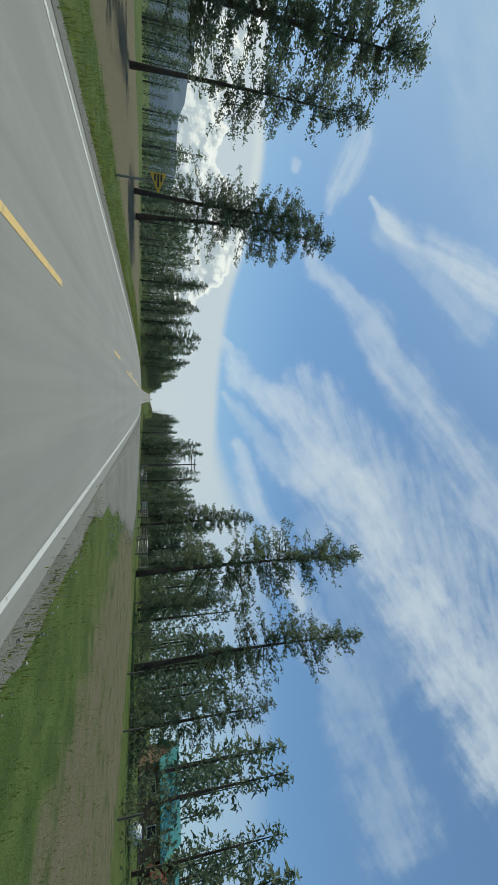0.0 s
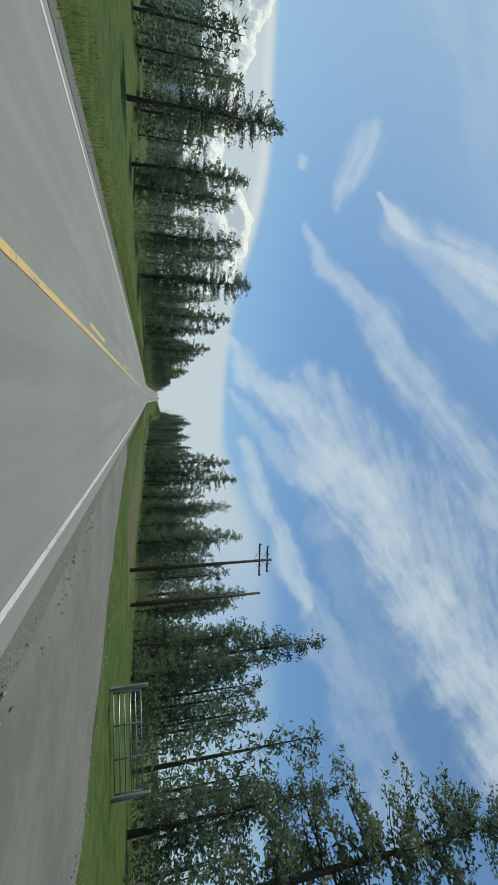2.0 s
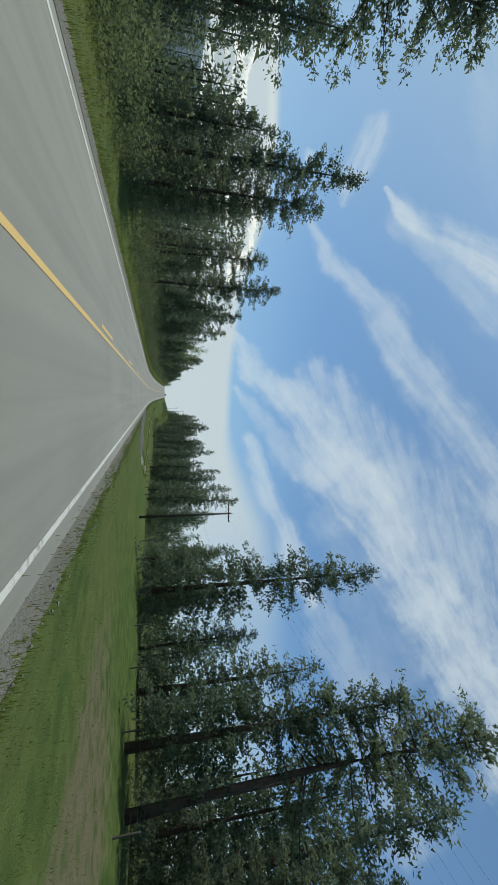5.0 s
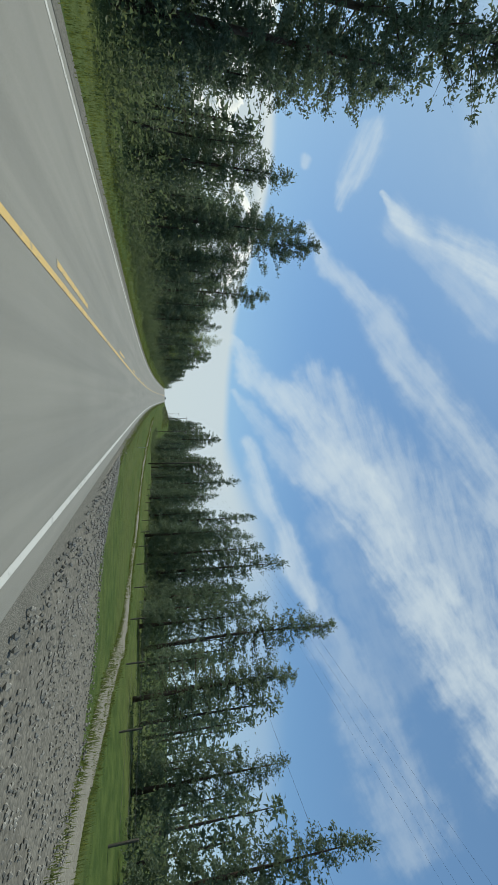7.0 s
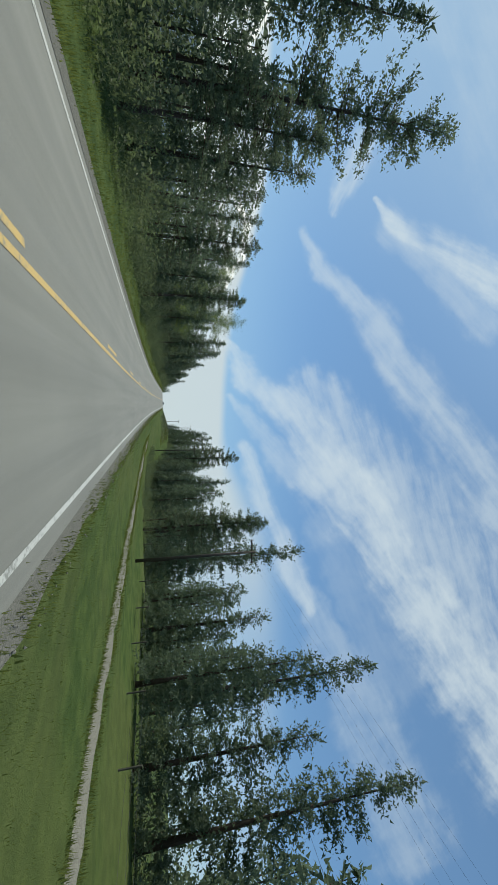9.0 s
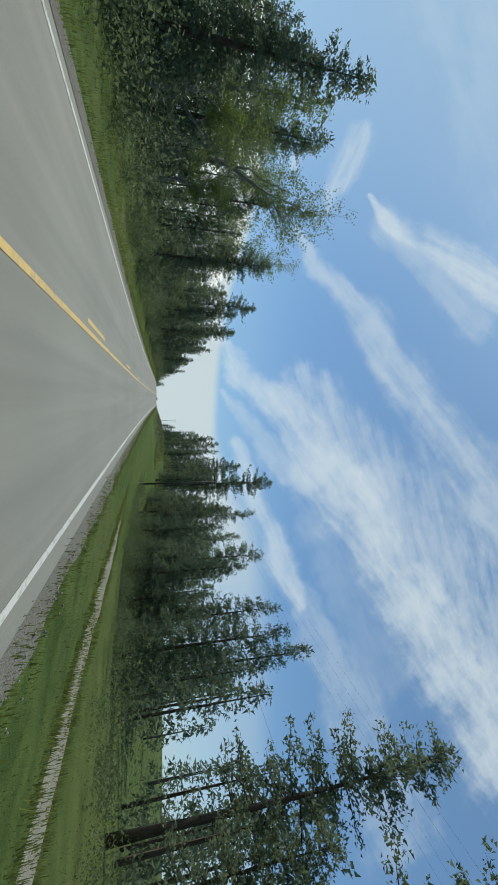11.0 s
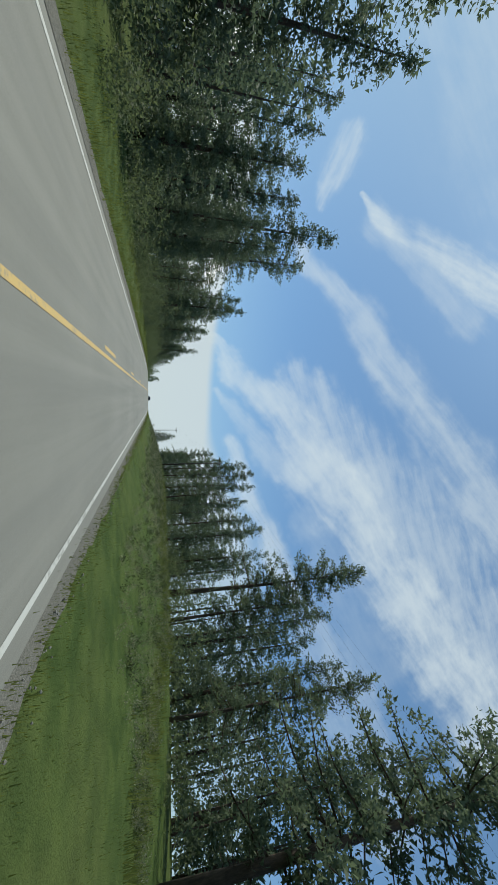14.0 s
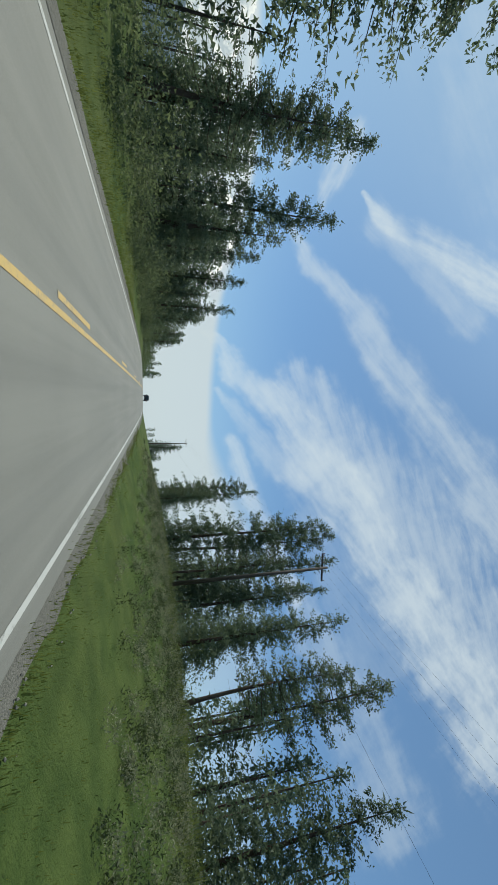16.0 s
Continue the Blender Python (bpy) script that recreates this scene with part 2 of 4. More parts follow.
def leaf(name, dark, light, gloss=.55, through_light=.25):
    """Needles and leaves: tone by island and by tree, some light passing through."""
    m, n, bsdf = surface(name, gloss)
    geo, info = n.add("ShaderNodeNewGeometry"), n.add("ShaderNodeObjectInfo")
    co = n.add("ShaderNodeTexCoord")
    clump = n.noise(co.outputs["Object"], .55, 3)
    f = n.math("ADD", n.math("MULTIPLY", geo.outputs["Random Per Island"], .4), n.math("MULTIPLY", info.outputs["Random"], .3))
    f = n.math("ADD", f, n.math("MULTIPLY", n.step(clump, .3, .7), .3))
    col = n.mix(f, (*dark, 1), (*light, 1))
    n.link(col, bsdf.inputs["Base Color"])
    bsdf.inputs["Specular IOR Level"].default_value = .25
    tr = n.add("ShaderNodeBsdfTranslucent")
    n.link(col, tr.inputs[0])
    mx = n.add("ShaderNodeMixShader")
    mx.inputs[0].default_value = through_light
    n.link(bsdf.outputs[0], mx.inputs[1])
    n.link(tr.outputs[0], mx.inputs[2])
    end = [k for k in m.node_tree.nodes if k.type == "OUTPUT_MATERIAL"][0]
    n.link(mx.outputs[0], end.inputs[0])
    return m


def asphalt(name):
    m, n, bsdf = surface(name, .78)
    co = n.add("ShaderNodeTexCoord")
    sep = n.add("ShaderNodeSeparateXYZ")
    n.link(co.outputs["Object"], sep.inputs[0])
    along = n.xyz(sep.outputs[0], n.math("MULTIPLY", sep.outputs[1], .03), 0.0)
    streaks = n.noise(along, 2.6, 4)
    patches = n.noise(co.outputs["Object"], .25, 4)
    grit = n.noise(co.outputs["Object"], 70, 3, .7)
    # wheel tracks, a little darker and smoother
    lane = n.math("ABSOLUTE", n.math("SUBTRACT", n.math("ABSOLUTE", n.math("ADD", sep.outputs[0], 1.55)), 1.85))
    track = n.step(n.math("ABSOLUTE", n.math("SUBTRACT", lane, .85)), .5, .05)
    f = n.math("ADD", n.math("MULTIPLY", streaks, .45), n.math("MULTIPLY", patches, .3))
    f = n.math("ADD", f, n.math("MULTIPLY", grit, .25))
    col = n.mix(n.step(f, .3, .7), (.150, .148, .130, 1), (.208, .204, .180, 1))
    col = n.mix(n.math("MULTIPLY", track, .22), col, (.13, .13, .12, 1))
    n.link(col, bsdf.inputs["Base Color"])
    n.link(n.step(grit, .2, .8, .9, .65), bsdf.inputs["Roughness"])
    bump(n, bsdf, grit, .35, .006)
    return m


def marking(name, colour, worn):
    m, n, bsdf = surface(name, .6)
    co = n.add("ShaderNodeTexCoord")
    wear = n.noise(co.outputs["Object"], 7, 6, .7)
    big = n.noise(co.outputs["Object"], .6, 3)
    f = n.step(n.math("ADD", n.math("MULTIPLY", wear, .7), n.math("MULTIPLY", big, .3)), .50, .36)
    n.link(n.mix(n.math("MULTIPLY", f, worn), (*colour, 1), (.17, .17, .15, 1)), bsdf.inputs["Base Color"])
    return m


def earth(name):
    """Turf: green and dry by patches; a layer says where the soil lies bare."""
    m, n, bsdf = surface(name, .95)
    co = n.add("ShaderNodeTexCoord")
    at = n.add("ShaderNodeAttribute")
    at.attribute_name = "dry"
    big, mid, fine = n.noise(co.outputs["Object"], .09, 5), n.noise(co.outputs["Object"], 1.1, 5), n.noise(co.outputs["Object"], 14, 4, .7)
    green = n.mix(n.step(mid, .3, .7), (.042, .074, .018, 1), (.088, .126, .034, 1))
    green = n.mix(n.math("MULTIPLY", n.step(big, .42, .62), .4), green, (.125, .135, .048, 1))
    dry = n.mix(n.step(fine, .3, .7), (.105, .090, .058, 1), (.185, .160, .105, 1))
    f = n.math("ADD", at.outputs["Fac"], n.math("MULTIPLY", n.math("SUBTRACT", mid, .5), 1.0))
    col = n.mix(n.step(f, .35, .75), green, dry)
    col = n.mix(n.math("MULTIPLY", fine, .35), col, (.03, .04, .015, 1))
    n.link(col, bsdf.inputs["Base Color"])
    bsdf.inputs["Specular IOR Level"].default_value = .1
    bump(n, bsdf, n.math("ADD", fine, mid), .8, .08)
    return m


def gravel(name, dark, light, size):
    """Loose stones: a tone for each stone, dark gaps, and larger drifts."""
    m, n, bsdf = surface(name, .95)
    co = n.add("ShaderNodeTexCoord")
    cell = n.add("ShaderNodeTexVoronoi")
    cell.inputs["Scale"].default_value = size
    n.link(co.outputs["Object"], cell.inputs["Vector"])
    tone = n.add("ShaderNodeSeparateXYZ")
    n.link(cell.outputs["Color"], tone.inputs[0])
    drift, mid = n.noise(co.outputs["Object"], .5, 4), n.noise(co.outputs["Object"], 4.0, 5, .65)
    f = n.math("ADD", n.math("MULTIPLY", tone.outputs[0], .5), n.math("MULTIPLY", mid, .5))
    col = n.mix(f, (*dark, 1), (*light, 1))
    col = n.mix(n.step(cell.outputs["Distance"], .45, .85, 0.0, .6), col, (.075, .072, .062, 1))
    col = n.mix(n.step(drift, .5, .7, 0.0, .35), col, (*dark, 1))
    n.link(col, bsdf.inputs["Base Color"])
    bsdf.inputs["Specular IOR Level"].default_value = .15
    bump(n, bsdf, n.math("SUBTRACT", 1.0, cell.outputs["Distance"]), .7, .02)
    return m


M = {
    "asphalt": asphalt("asphalt"),
    "white": marking("white_road_paint", (.47, .47, .44), .85),
    "tar": two_tone("road_tar", (.085, .084, .076), (.135, .132, .118), 3.0, .7, relief=.3),
    "yellow": marking("yellow_road_paint", (.50, .335, .095), .85),
    "earth": earth("turf"),
    "gravel": gravel("gravel", (.095, .092, .08), (.215, .208, .182), 44.0),
    "rubble": gravel("coarse_gravel", (.085, .080, .068), (.235, .222, .19), 15.0),
    "lane": gravel("lane_dirt", (.16, .15, .12), (.29, .275, .23), 20.0),
    "stone": two_tone("loose_stone", (.11, .105, .09), (.34, .325, .29), 2.0, .95, relief=.5),
    "apron": two_tone("old_asphalt", (.098, .095, .080), (.150, .145, .122), .35, .9, relief=.5),
    "bark": two_tone("pine_bark", (.035, .026, .02), (.13, .09, .065), 2.2, .95, relief=.9, stretch=(1, 1, .25), depth=.03),
    "pale_bark": two_tone("pale_bark", (.09, .085, .075), (.26, .25, .22), 2.5, .9, relief=.6, stretch=(1, 1, .4)),
    "needles": leaf("pine_needles", (.064, .092, .056), (.196, .240, .138), .6, .52),
    "fir_needles": leaf("fir_needles", (.058, .088, .058), (.180, .226, .136), .6, .52),
    "leaves": leaf("broad_leaves", (.095, .14, .035), (.25, .30, .09), .5, .5),
    "brush": leaf("brush_leaves", (.068, .098, .050), (.195, .232, .110), .6, .55),
    "blades": leaf("grass_blades", (.090, .118, .026), (.20, .228, .062), .6, .6),
    "weeds": leaf("weed_leaves", (.16, .175, .105), (.36, .37, .24), .6, .45),
    "dark_weeds": leaf("dark_weed_leaves", (.035, .055, .022), (.10, .125, .05), .6, .35),
    "pole": two_tone("tarred_pole_wood", (.035, .027, .022), (.11, .085, .065), 1.5, .85, relief=.5, stretch=(4, 4, .4)),
    "grey_wood": two_tone("weathered_wood", (.14, .125, .10), (.34, .31, .26), 1.8, .9, relief=.5, stretch=(3, 3, .5)),
    "brown_wood": two_tone("stained_wood", (.055, .048, .038), (.15, .13, .10), 1.6, .85, relief=.5, stretch=(3, 3, .5)),
    "steel": two_tone("dull_steel", (.20, .21, .22), (.42, .43, .44), 1.2, .45, .8, .2),
    "dark_steel": two_tone("dark_steel", (.02, .022, .025), (.06, .062, .066), 2, .5, .6, .2),
    "wire": two_tone("wire_metal", (.03, .03, .03), (.07, .07, .07), 1, .5, .7, .1),
    "porcelain": two_tone("porcelain", (.16, .10, .07), (.30, .22, .16), 4, .25, 0, .1),
    "sign_white": two_tone("sign_white", (.58, .56, .48), (.74, .72, .63), 2, .6, 0, .1),
    "sign_ink": two_tone("sign_ink", (.015, .015, .018), (.05, .05, .055), 3, .6, 0, .1),
    "sign_yellow": two_tone("sign_yellow", (.55, .30, .02), (.70, .42, .04), 2, .5, 0, .1),
    "teal": two_tone("teal_roof_metal", (.05, .20, .19), (.09, .30, .28), .8, .45, .2, .2),
    "logs": two_tone("house_boards", (.12, .075, .045), (.26, .17, .10), 1.2, .8, 0, .4, (.3, .3, 3)),
    "red": two_tone("barn_red", (.16, .05, .035), (.26, .085, .06), 1.2, .8, 0, .4),
    "glass": two_tone("dark_glass", (.012, .015, .018), (.03, .035, .04), 1, .06, 0, .02),
    "paint_grey": two_tone("car_paint_grey", (.055, .060, .066), (.085, .09, .097), 1.5, .3, .4, .05),
    "paint_white": two_tone("car_paint_white", (.62, .63, .63), (.74, .75, .75), 1.2, .3, 0, .05),
    "rubber": two_tone("rubber", (.012, .012, .012), (.03, .03, .03), 4, .85, 0, .3),
    "lens_red": two_tone("tail_lens", (.22, .012, .012), (.34, .02, .02), 5, .25, 0, .1),
    # woods seen far off: the blue air haze is mixed into this colour
    "hill": two_tone("hazy_wooded_hill", (.055, .085, .115), (.085, .125, .155), .02, 1, 0, .5, depth=4),
    "plastic_white": two_tone("white_wrap", (.66, .67, .66), (.82, .82, .8), 1.4, .5, 0, .4),
}


# ---- mesh tools ----
def mesh_of(name, verts, faces, material):
    me = bpy.data.meshes.new(name)
    me.from_pydata([tuple(v) for v in verts], [], [tuple(f) for f in faces])
    me.materials.append(material)
    me.update()
    return me


def part(name, bm, material, parent=None, label=""):
    """Links a bmesh (or a finished mesh) as one object under a thing."""
    if isinstance(bm, bpy.types.Mesh):
        me = bm
    else:
        me = bpy.data.meshes.new(name)
        bm.to_mesh(me)
        bm.free()
        me.materials.append(material)
    ob = new(name, me)
    ob.parent = parent
    return tagged(ob, label)


def thing(name, label, category, group="", at=(0, 0, 0), turn=0.0):
    ob = new(name)
    ob.empty_display_size = .3
    ob.matrix_world = pose(*at, 0, 0, turn)
    return tagged(ob, label, category, group)


def box(bm, sx, sy, sz, m=None, bevel=0.0):
    """A box of that size centred on the pose m, its edges broken."""
    r = bmesh.ops.create_cube(bm, size=1.0, matrix=(m or Matrix()) @ Matrix.Diagonal((sx, sy, sz, 1)))
    if bevel:
        edges = list({e for v in r["verts"] for e in v.link_edges})
        bmesh.ops.bevel(bm, geom=edges, offset=bevel, segments=1, affect="EDGES")
    return bm


def boxed(sx, sy, sz, at=(0, 0, 0), bevel=.01, turn=(0, 0, 0)):
    return box(bmesh.new(), sx, sy, sz, pose(*at, *turn), bevel)


def tube(points, radii, sides=6):
    """Vertices and faces of a tapered tube along points."""
    verts, faces = [], []
    pts = [Vector(p) for p in points]
    for i, p in enumerate(pts):
        d = (pts[min(i + 1, len(pts) - 1)] - pts[max(i - 1, 0)]).normalized()
        q = d.to_track_quat("Z", "Y")
        for k in range(sides):
            a = 2 * math.pi * k / sides
            verts.append(p + q @ Vector((math.cos(a) * radii[i], math.sin(a) * radii[i], 0)))
    for i in range(len(pts) - 1):
        for k in range(sides):
            a, b = i * sides + k, i * sides + (k + 1) % sides
            faces.append((a, b, b + sides, a + sides))
    faces.append(tuple(range(sides))[::-1])
    faces.append(tuple(range(len(verts) - sides, len(verts))))
    return verts, faces


class Heap:
    """Collects pieces into one mesh."""

    def __init__(self):
        self.v, self.f = [], []

    def take(self, verts, faces):
        o = len(self.v)
        self.v.extend(verts)
        self.f.extend(tuple(i + o for i in f) for f in faces)

    def mesh(self, name, material, smooth=False):
        me = mesh_of(name, self.v, self.f, material)
        if smooth:
            me.polygons.foreach_set("use_smooth", [True] * len(me.polygons))
        return me


# ---- road and ground ----
def strip(name, x0, x1, y0, y1, step, lift, material, cols=2, wobble=(0, 0), on_land=False, seed=0):
    """A ribbon lying along the road between two offsets; its sides may waver."""
    rnd = np.random.RandomState(seed)
    ys = np.arange(y0, y1 + step * .5, step)
    ph = rnd.rand(4) * 6
    wl = wobble[0] * (np.sin(ys * .7 + ph[0]) + np.sin(ys * 2.3 + ph[1]) + rnd.randn(len(ys)) * .5) / 2
    wr = wobble[1] * (np.sin(ys * .6 + ph[2]) + np.sin(ys * 2.1 + ph[3]) + rnd.randn(len(ys)) * .5) / 2
    verts, faces = [], []
    for i, y in enumerate(ys):
        for c in range(cols + 1):
            f = c / cols
            x = (x0 + wl[i]) * (1 - f) + (x1 + wr[i]) * f
            z = (float(land(x, y)) if on_land else float(road_z(y)) - .012 * abs(x + 1.55)) + lift
            verts.append((x, y, z))
    w = cols + 1
    for i in range(len(ys) - 1):
        for c in range(cols):
            a = i * w + c
            faces.append((a, a + 1, a + 1 + w, a + w))
    me = mesh_of(name, verts, faces, material)
    return me


def setting(name, me, label, kind="structure"):
    return tagged(new(name, me), label, name.split("_")[-1], kind=kind)


def build_ground():
    xs = np.unique(np.concatenate([-np.geomspace(60, 4000, 16), np.arange(-60, -14, 3.0), np.arange(-14, 24, .75), np.arange(24, 61, 3.0), np.geomspace(62, 4000, 16)]))
    ys = np.unique(np.concatenate([-np.geomspace(70, 1500, 7), np.arange(-66, 640, 2.5), np.geomspace(642, 4600, 26)]))
    gx, gy = np.meshgrid(xs, ys)
    fx, fy = gx.ravel(), gy.ravel()
    z = land(fx, fy)
    bed = (fx > -6.3) & (fx < 3.05)
    z = np.where(bed, np.minimum(z, road_z(fy) - .16), z)
    nx = len(xs)
    faces = [(r * nx + c, r * nx + c + 1, (r + 1) * nx + c + 1, (r + 1) * nx + c) for r in range(len(ys) - 1) for c in range(nx - 1)]
    me = mesh_of("ground", np.stack([fx, fy, z], 1), faces, M["earth"])
    me.polygons.foreach_set("use_smooth", [True] * len(me.polygons))

    def patch(x0, x1, y0, y1, soft):
        sx = np.clip(np.minimum(fx - x0, x1 - fx) / soft + .5, 0, 1)
        sy = np.clip(np.minimum(fy - y0, y1 - fy) / (soft * 3) + .5, 0, 1)
        return sx * sy

    dry = .9 * patch(-34, -11, -40, 66, 3) + .66 * patch(6, 19, -10, 34, 3) + .62 * patch(8.0, 18.5, 80, 158, 4)
    dry = dry + .35 * patch(-400, -14, 95, 700, 2) + .35 * patch(26, 400, 80, 700, 3)
    layer = me.attributes.new("dry", "FLOAT", "POINT")
    layer.data.foreach_set("value", np.clip(dry, 0, 1).astype(np.float32))
    setting("ground", me, "rolling ground of green turf with dry brown patches")


build_ground()
me = strip("road", -6.02, 2.68, -60, 720, 3.0, 0, M["asphalt"], 8)
me.polygons.foreach_set("use_smooth", [True] * len(me.polygons))
setting("road", me, "straight two-lane road of worn pale grey asphalt")
setting("edge_line_1", strip("edge_line", -5.66, -5.54, -60, 720, 3.0, .006, M["white"], 1), "worn white edge line painted on the road")
setting("edge_line_2", strip("edge_line", 2.15, 2.27, -60, 720, 3.0, .006, M["white"], 1), "worn white edge line painted on the road")
setting("centre_line", strip("centre_line", -1.62, -1.50, 24, 720, 3.0, .006, M["yellow"], 1), "solid yellow centre line painted on the road")
DASH_AT = 4.15
for k in range(-1, 46):
    y0 = DASH_AT + k * 12.19
    ob = new("centre_dash", strip("centre_dash", -1.88, -1.76, y0, y0 + 3.05, 1.525, .006, M["yellow"], 1))
    tagged(ob, "broken yellow centre line dash on the asphalt", "road marking", "dashes of the centre line", "structure")
setting("shoulder_1", strip("shoulder", -6.55, -5.97, -60, 720, 1.5, .012, M["gravel"], 2, (.12, 0), True, 1), "narrow gravel verge beside the asphalt")
setting("shoulder_2", strip("shoulder", 2.63, 3.2, -60, 720, .45, .012, M["gravel"], 3, (0, .14), True, 2), "gravel verge of loose stones beside the asphalt")


def blob(name, outline, lift, material):
    """A flat piece of ground within x-limits that change along y; outline: rows of y, x0, x1."""
    rows = np.array(outline, float)
    ys = np.arange(rows[0, 0], rows[-1, 0] + .01, .8)
    rnd = np.random.RandomState(len(outline))
    verts, faces, cols = [], [], 8
    for y in ys:
        x0, x1 = np.interp(y, rows[:, 0], rows[:, 1]), np.interp(y, rows[:, 0], rows[:, 2])
        x1 += .18 * math.sin(y * 1.7) + .12 * rnd.randn()
        for c in range(cols + 1):
            x = x0 + (x1 - x0) * c / cols
            verts.append((x, y, float(land(x, y)) + lift - (.06 if c in (0, cols) or y in (ys[0], ys[-1]) else 0)))
    w = cols + 1
    for i in range(len(ys) - 1):
        for c in range(cols):
            a = i * w + c
            faces.append((a, a + 1, a + 1 + w, a + w))
    return mesh_of(name, verts, faces, material)


setting("apron", blob("apron", ((7, 2.64, 2.9), (12, 2.64, 3.5), (17, 2.64, 5.0), (23, 2.64, 7.6), (31, 2.64, 11.2), (42, 2.64, 12.4), (56, 2.64, 11.8), (64, 2.64, 10.3), (70, 2.64, 7.4), (76, 2.64, 4.6), (81, 2.64, 3.4)), .05, M["apron"]), "wide worn asphalt turnout beside the road")


def tar_mark(x, y, long, seed):
    """A short ragged crack filled with tar."""
    rs = np.random.RandomState(seed)
    n = 9
    ys = y + np.linspace(-.5, .5, n) * long
    mid = x + np.cumsum(rs.randn(n)) * .03
    half = np.sin(np.linspace(.15, 3.0, n)) * rs.uniform(.015, .045, n)
    verts = [(m + s * h, yy, float(road_z(yy)) - .012 * abs(m + 1.55) + .005) for m, h, yy in zip(mid, half, ys) for s in (-1, 1)]
    faces = [(2 * i, 2 * i + 1, 2 * i + 3, 2 * i + 2) for i in range(n - 1)]
    ob = new("tar_mark", mesh_of("tar_mark", verts, faces, M["tar"]))
    tagged(ob, "short ragged crack filled with dark tar", "road mark", "tar marks on the road", "structure")


for k, (x, y, long) in enumerate(((.44, 89.4, .8), (.50, 90.9, 1.3), (.42, 92.6, .9), (.58, 93.6, 1.4), (.60, 53.4, 1.6), (.34, 120.2, 1.8), (.75, 402.6, .5), (.45, 404.5, .9))):
    tar_mark(x, y, long, 40 + k)
setting("driveway", blob("driveway", ((186, 2.7, 3.2), (189, 2.7, 4.6), (192, 2.7, 7.4), (195, 2.7, 9.0), (198, 2.7, 9.6), (202, 2.7, 9.6), (205, 2.7, 7.4), (208, 2.7, 4.8), (212, 2.7, 3.3)), .05, M["rubble"]), "loose grey gravel driveway joining the road")
setting("lane", blob("lane", ((196, 8.4, 10.2), (206, 10.8, 13.4), (216, 14.0, 16.4), (229, 14.0, 15.9), (240, 13.6, 15.4), (253, 11.7, 13.5), (270, 9.9, 11.7), (282, 8.7, 10.5), (292, 7.5, 9.4), (300, 7.1, 9.0), (310, 6.8, 8.6), (322, 7.5, 9.0), (332, 8.1, 8.8)), .04, M["lane"]), "pale gravel farm lane running along the grass")


# ---- trees ----
def tuft(rnd, centre, size, count, out, droop=0.0, loose=.45, slim=.42):
    """Sprays of needles or leaves round a point: slim triangles, one island each."""
    d = rnd.randn(count, 3)
    d /= np.linalg.norm(d, axis=1, keepdims=True) + 1e-6
    d = d * .85 + np.array(out) * .4
    d[:, 2] -= droop
    s = rnd.randn(count, 3)
    s -= d * np.sum(s * d, axis=1, keepdims=True) / (np.sum(d * d, axis=1, keepdims=True) + 1e-6)
    s /= np.linalg.norm(s, axis=1, keepdims=True) + 1e-6
    ln = size * (.6 + .7 * rnd.rand(count, 1))
    base = np.array(centre) + rnd.randn(count, 3) * loose * np.array([.5, .5, .36])
    wide = ln * slim
    return np.stack([base - s * wide * .5, base + s * wide * .5 + d * ln * .25, base + d * ln], 1).reshape(-1, 3)


def leaf_mesh(name, chunks, material, corners=3):
    v = np.concatenate(chunks)
    n = len(v) // corners
    me = bpy.data.meshes.new(name)
    me.vertices.add(len(v))
    me.vertices.foreach_set("co", v.astype(np.float32).ravel())
    me.loops.add(n * corners)
    me.loops.foreach_set("vertex_index", np.arange(n * corners, dtype=np.int32))
    me.polygons.add(n)
    me.polygons.foreach_set("loop_start", np.arange(0, n * corners, corners, dtype=np.int32))
    me.materials.append(material)
    me.update(calc_edges=True)
    return me


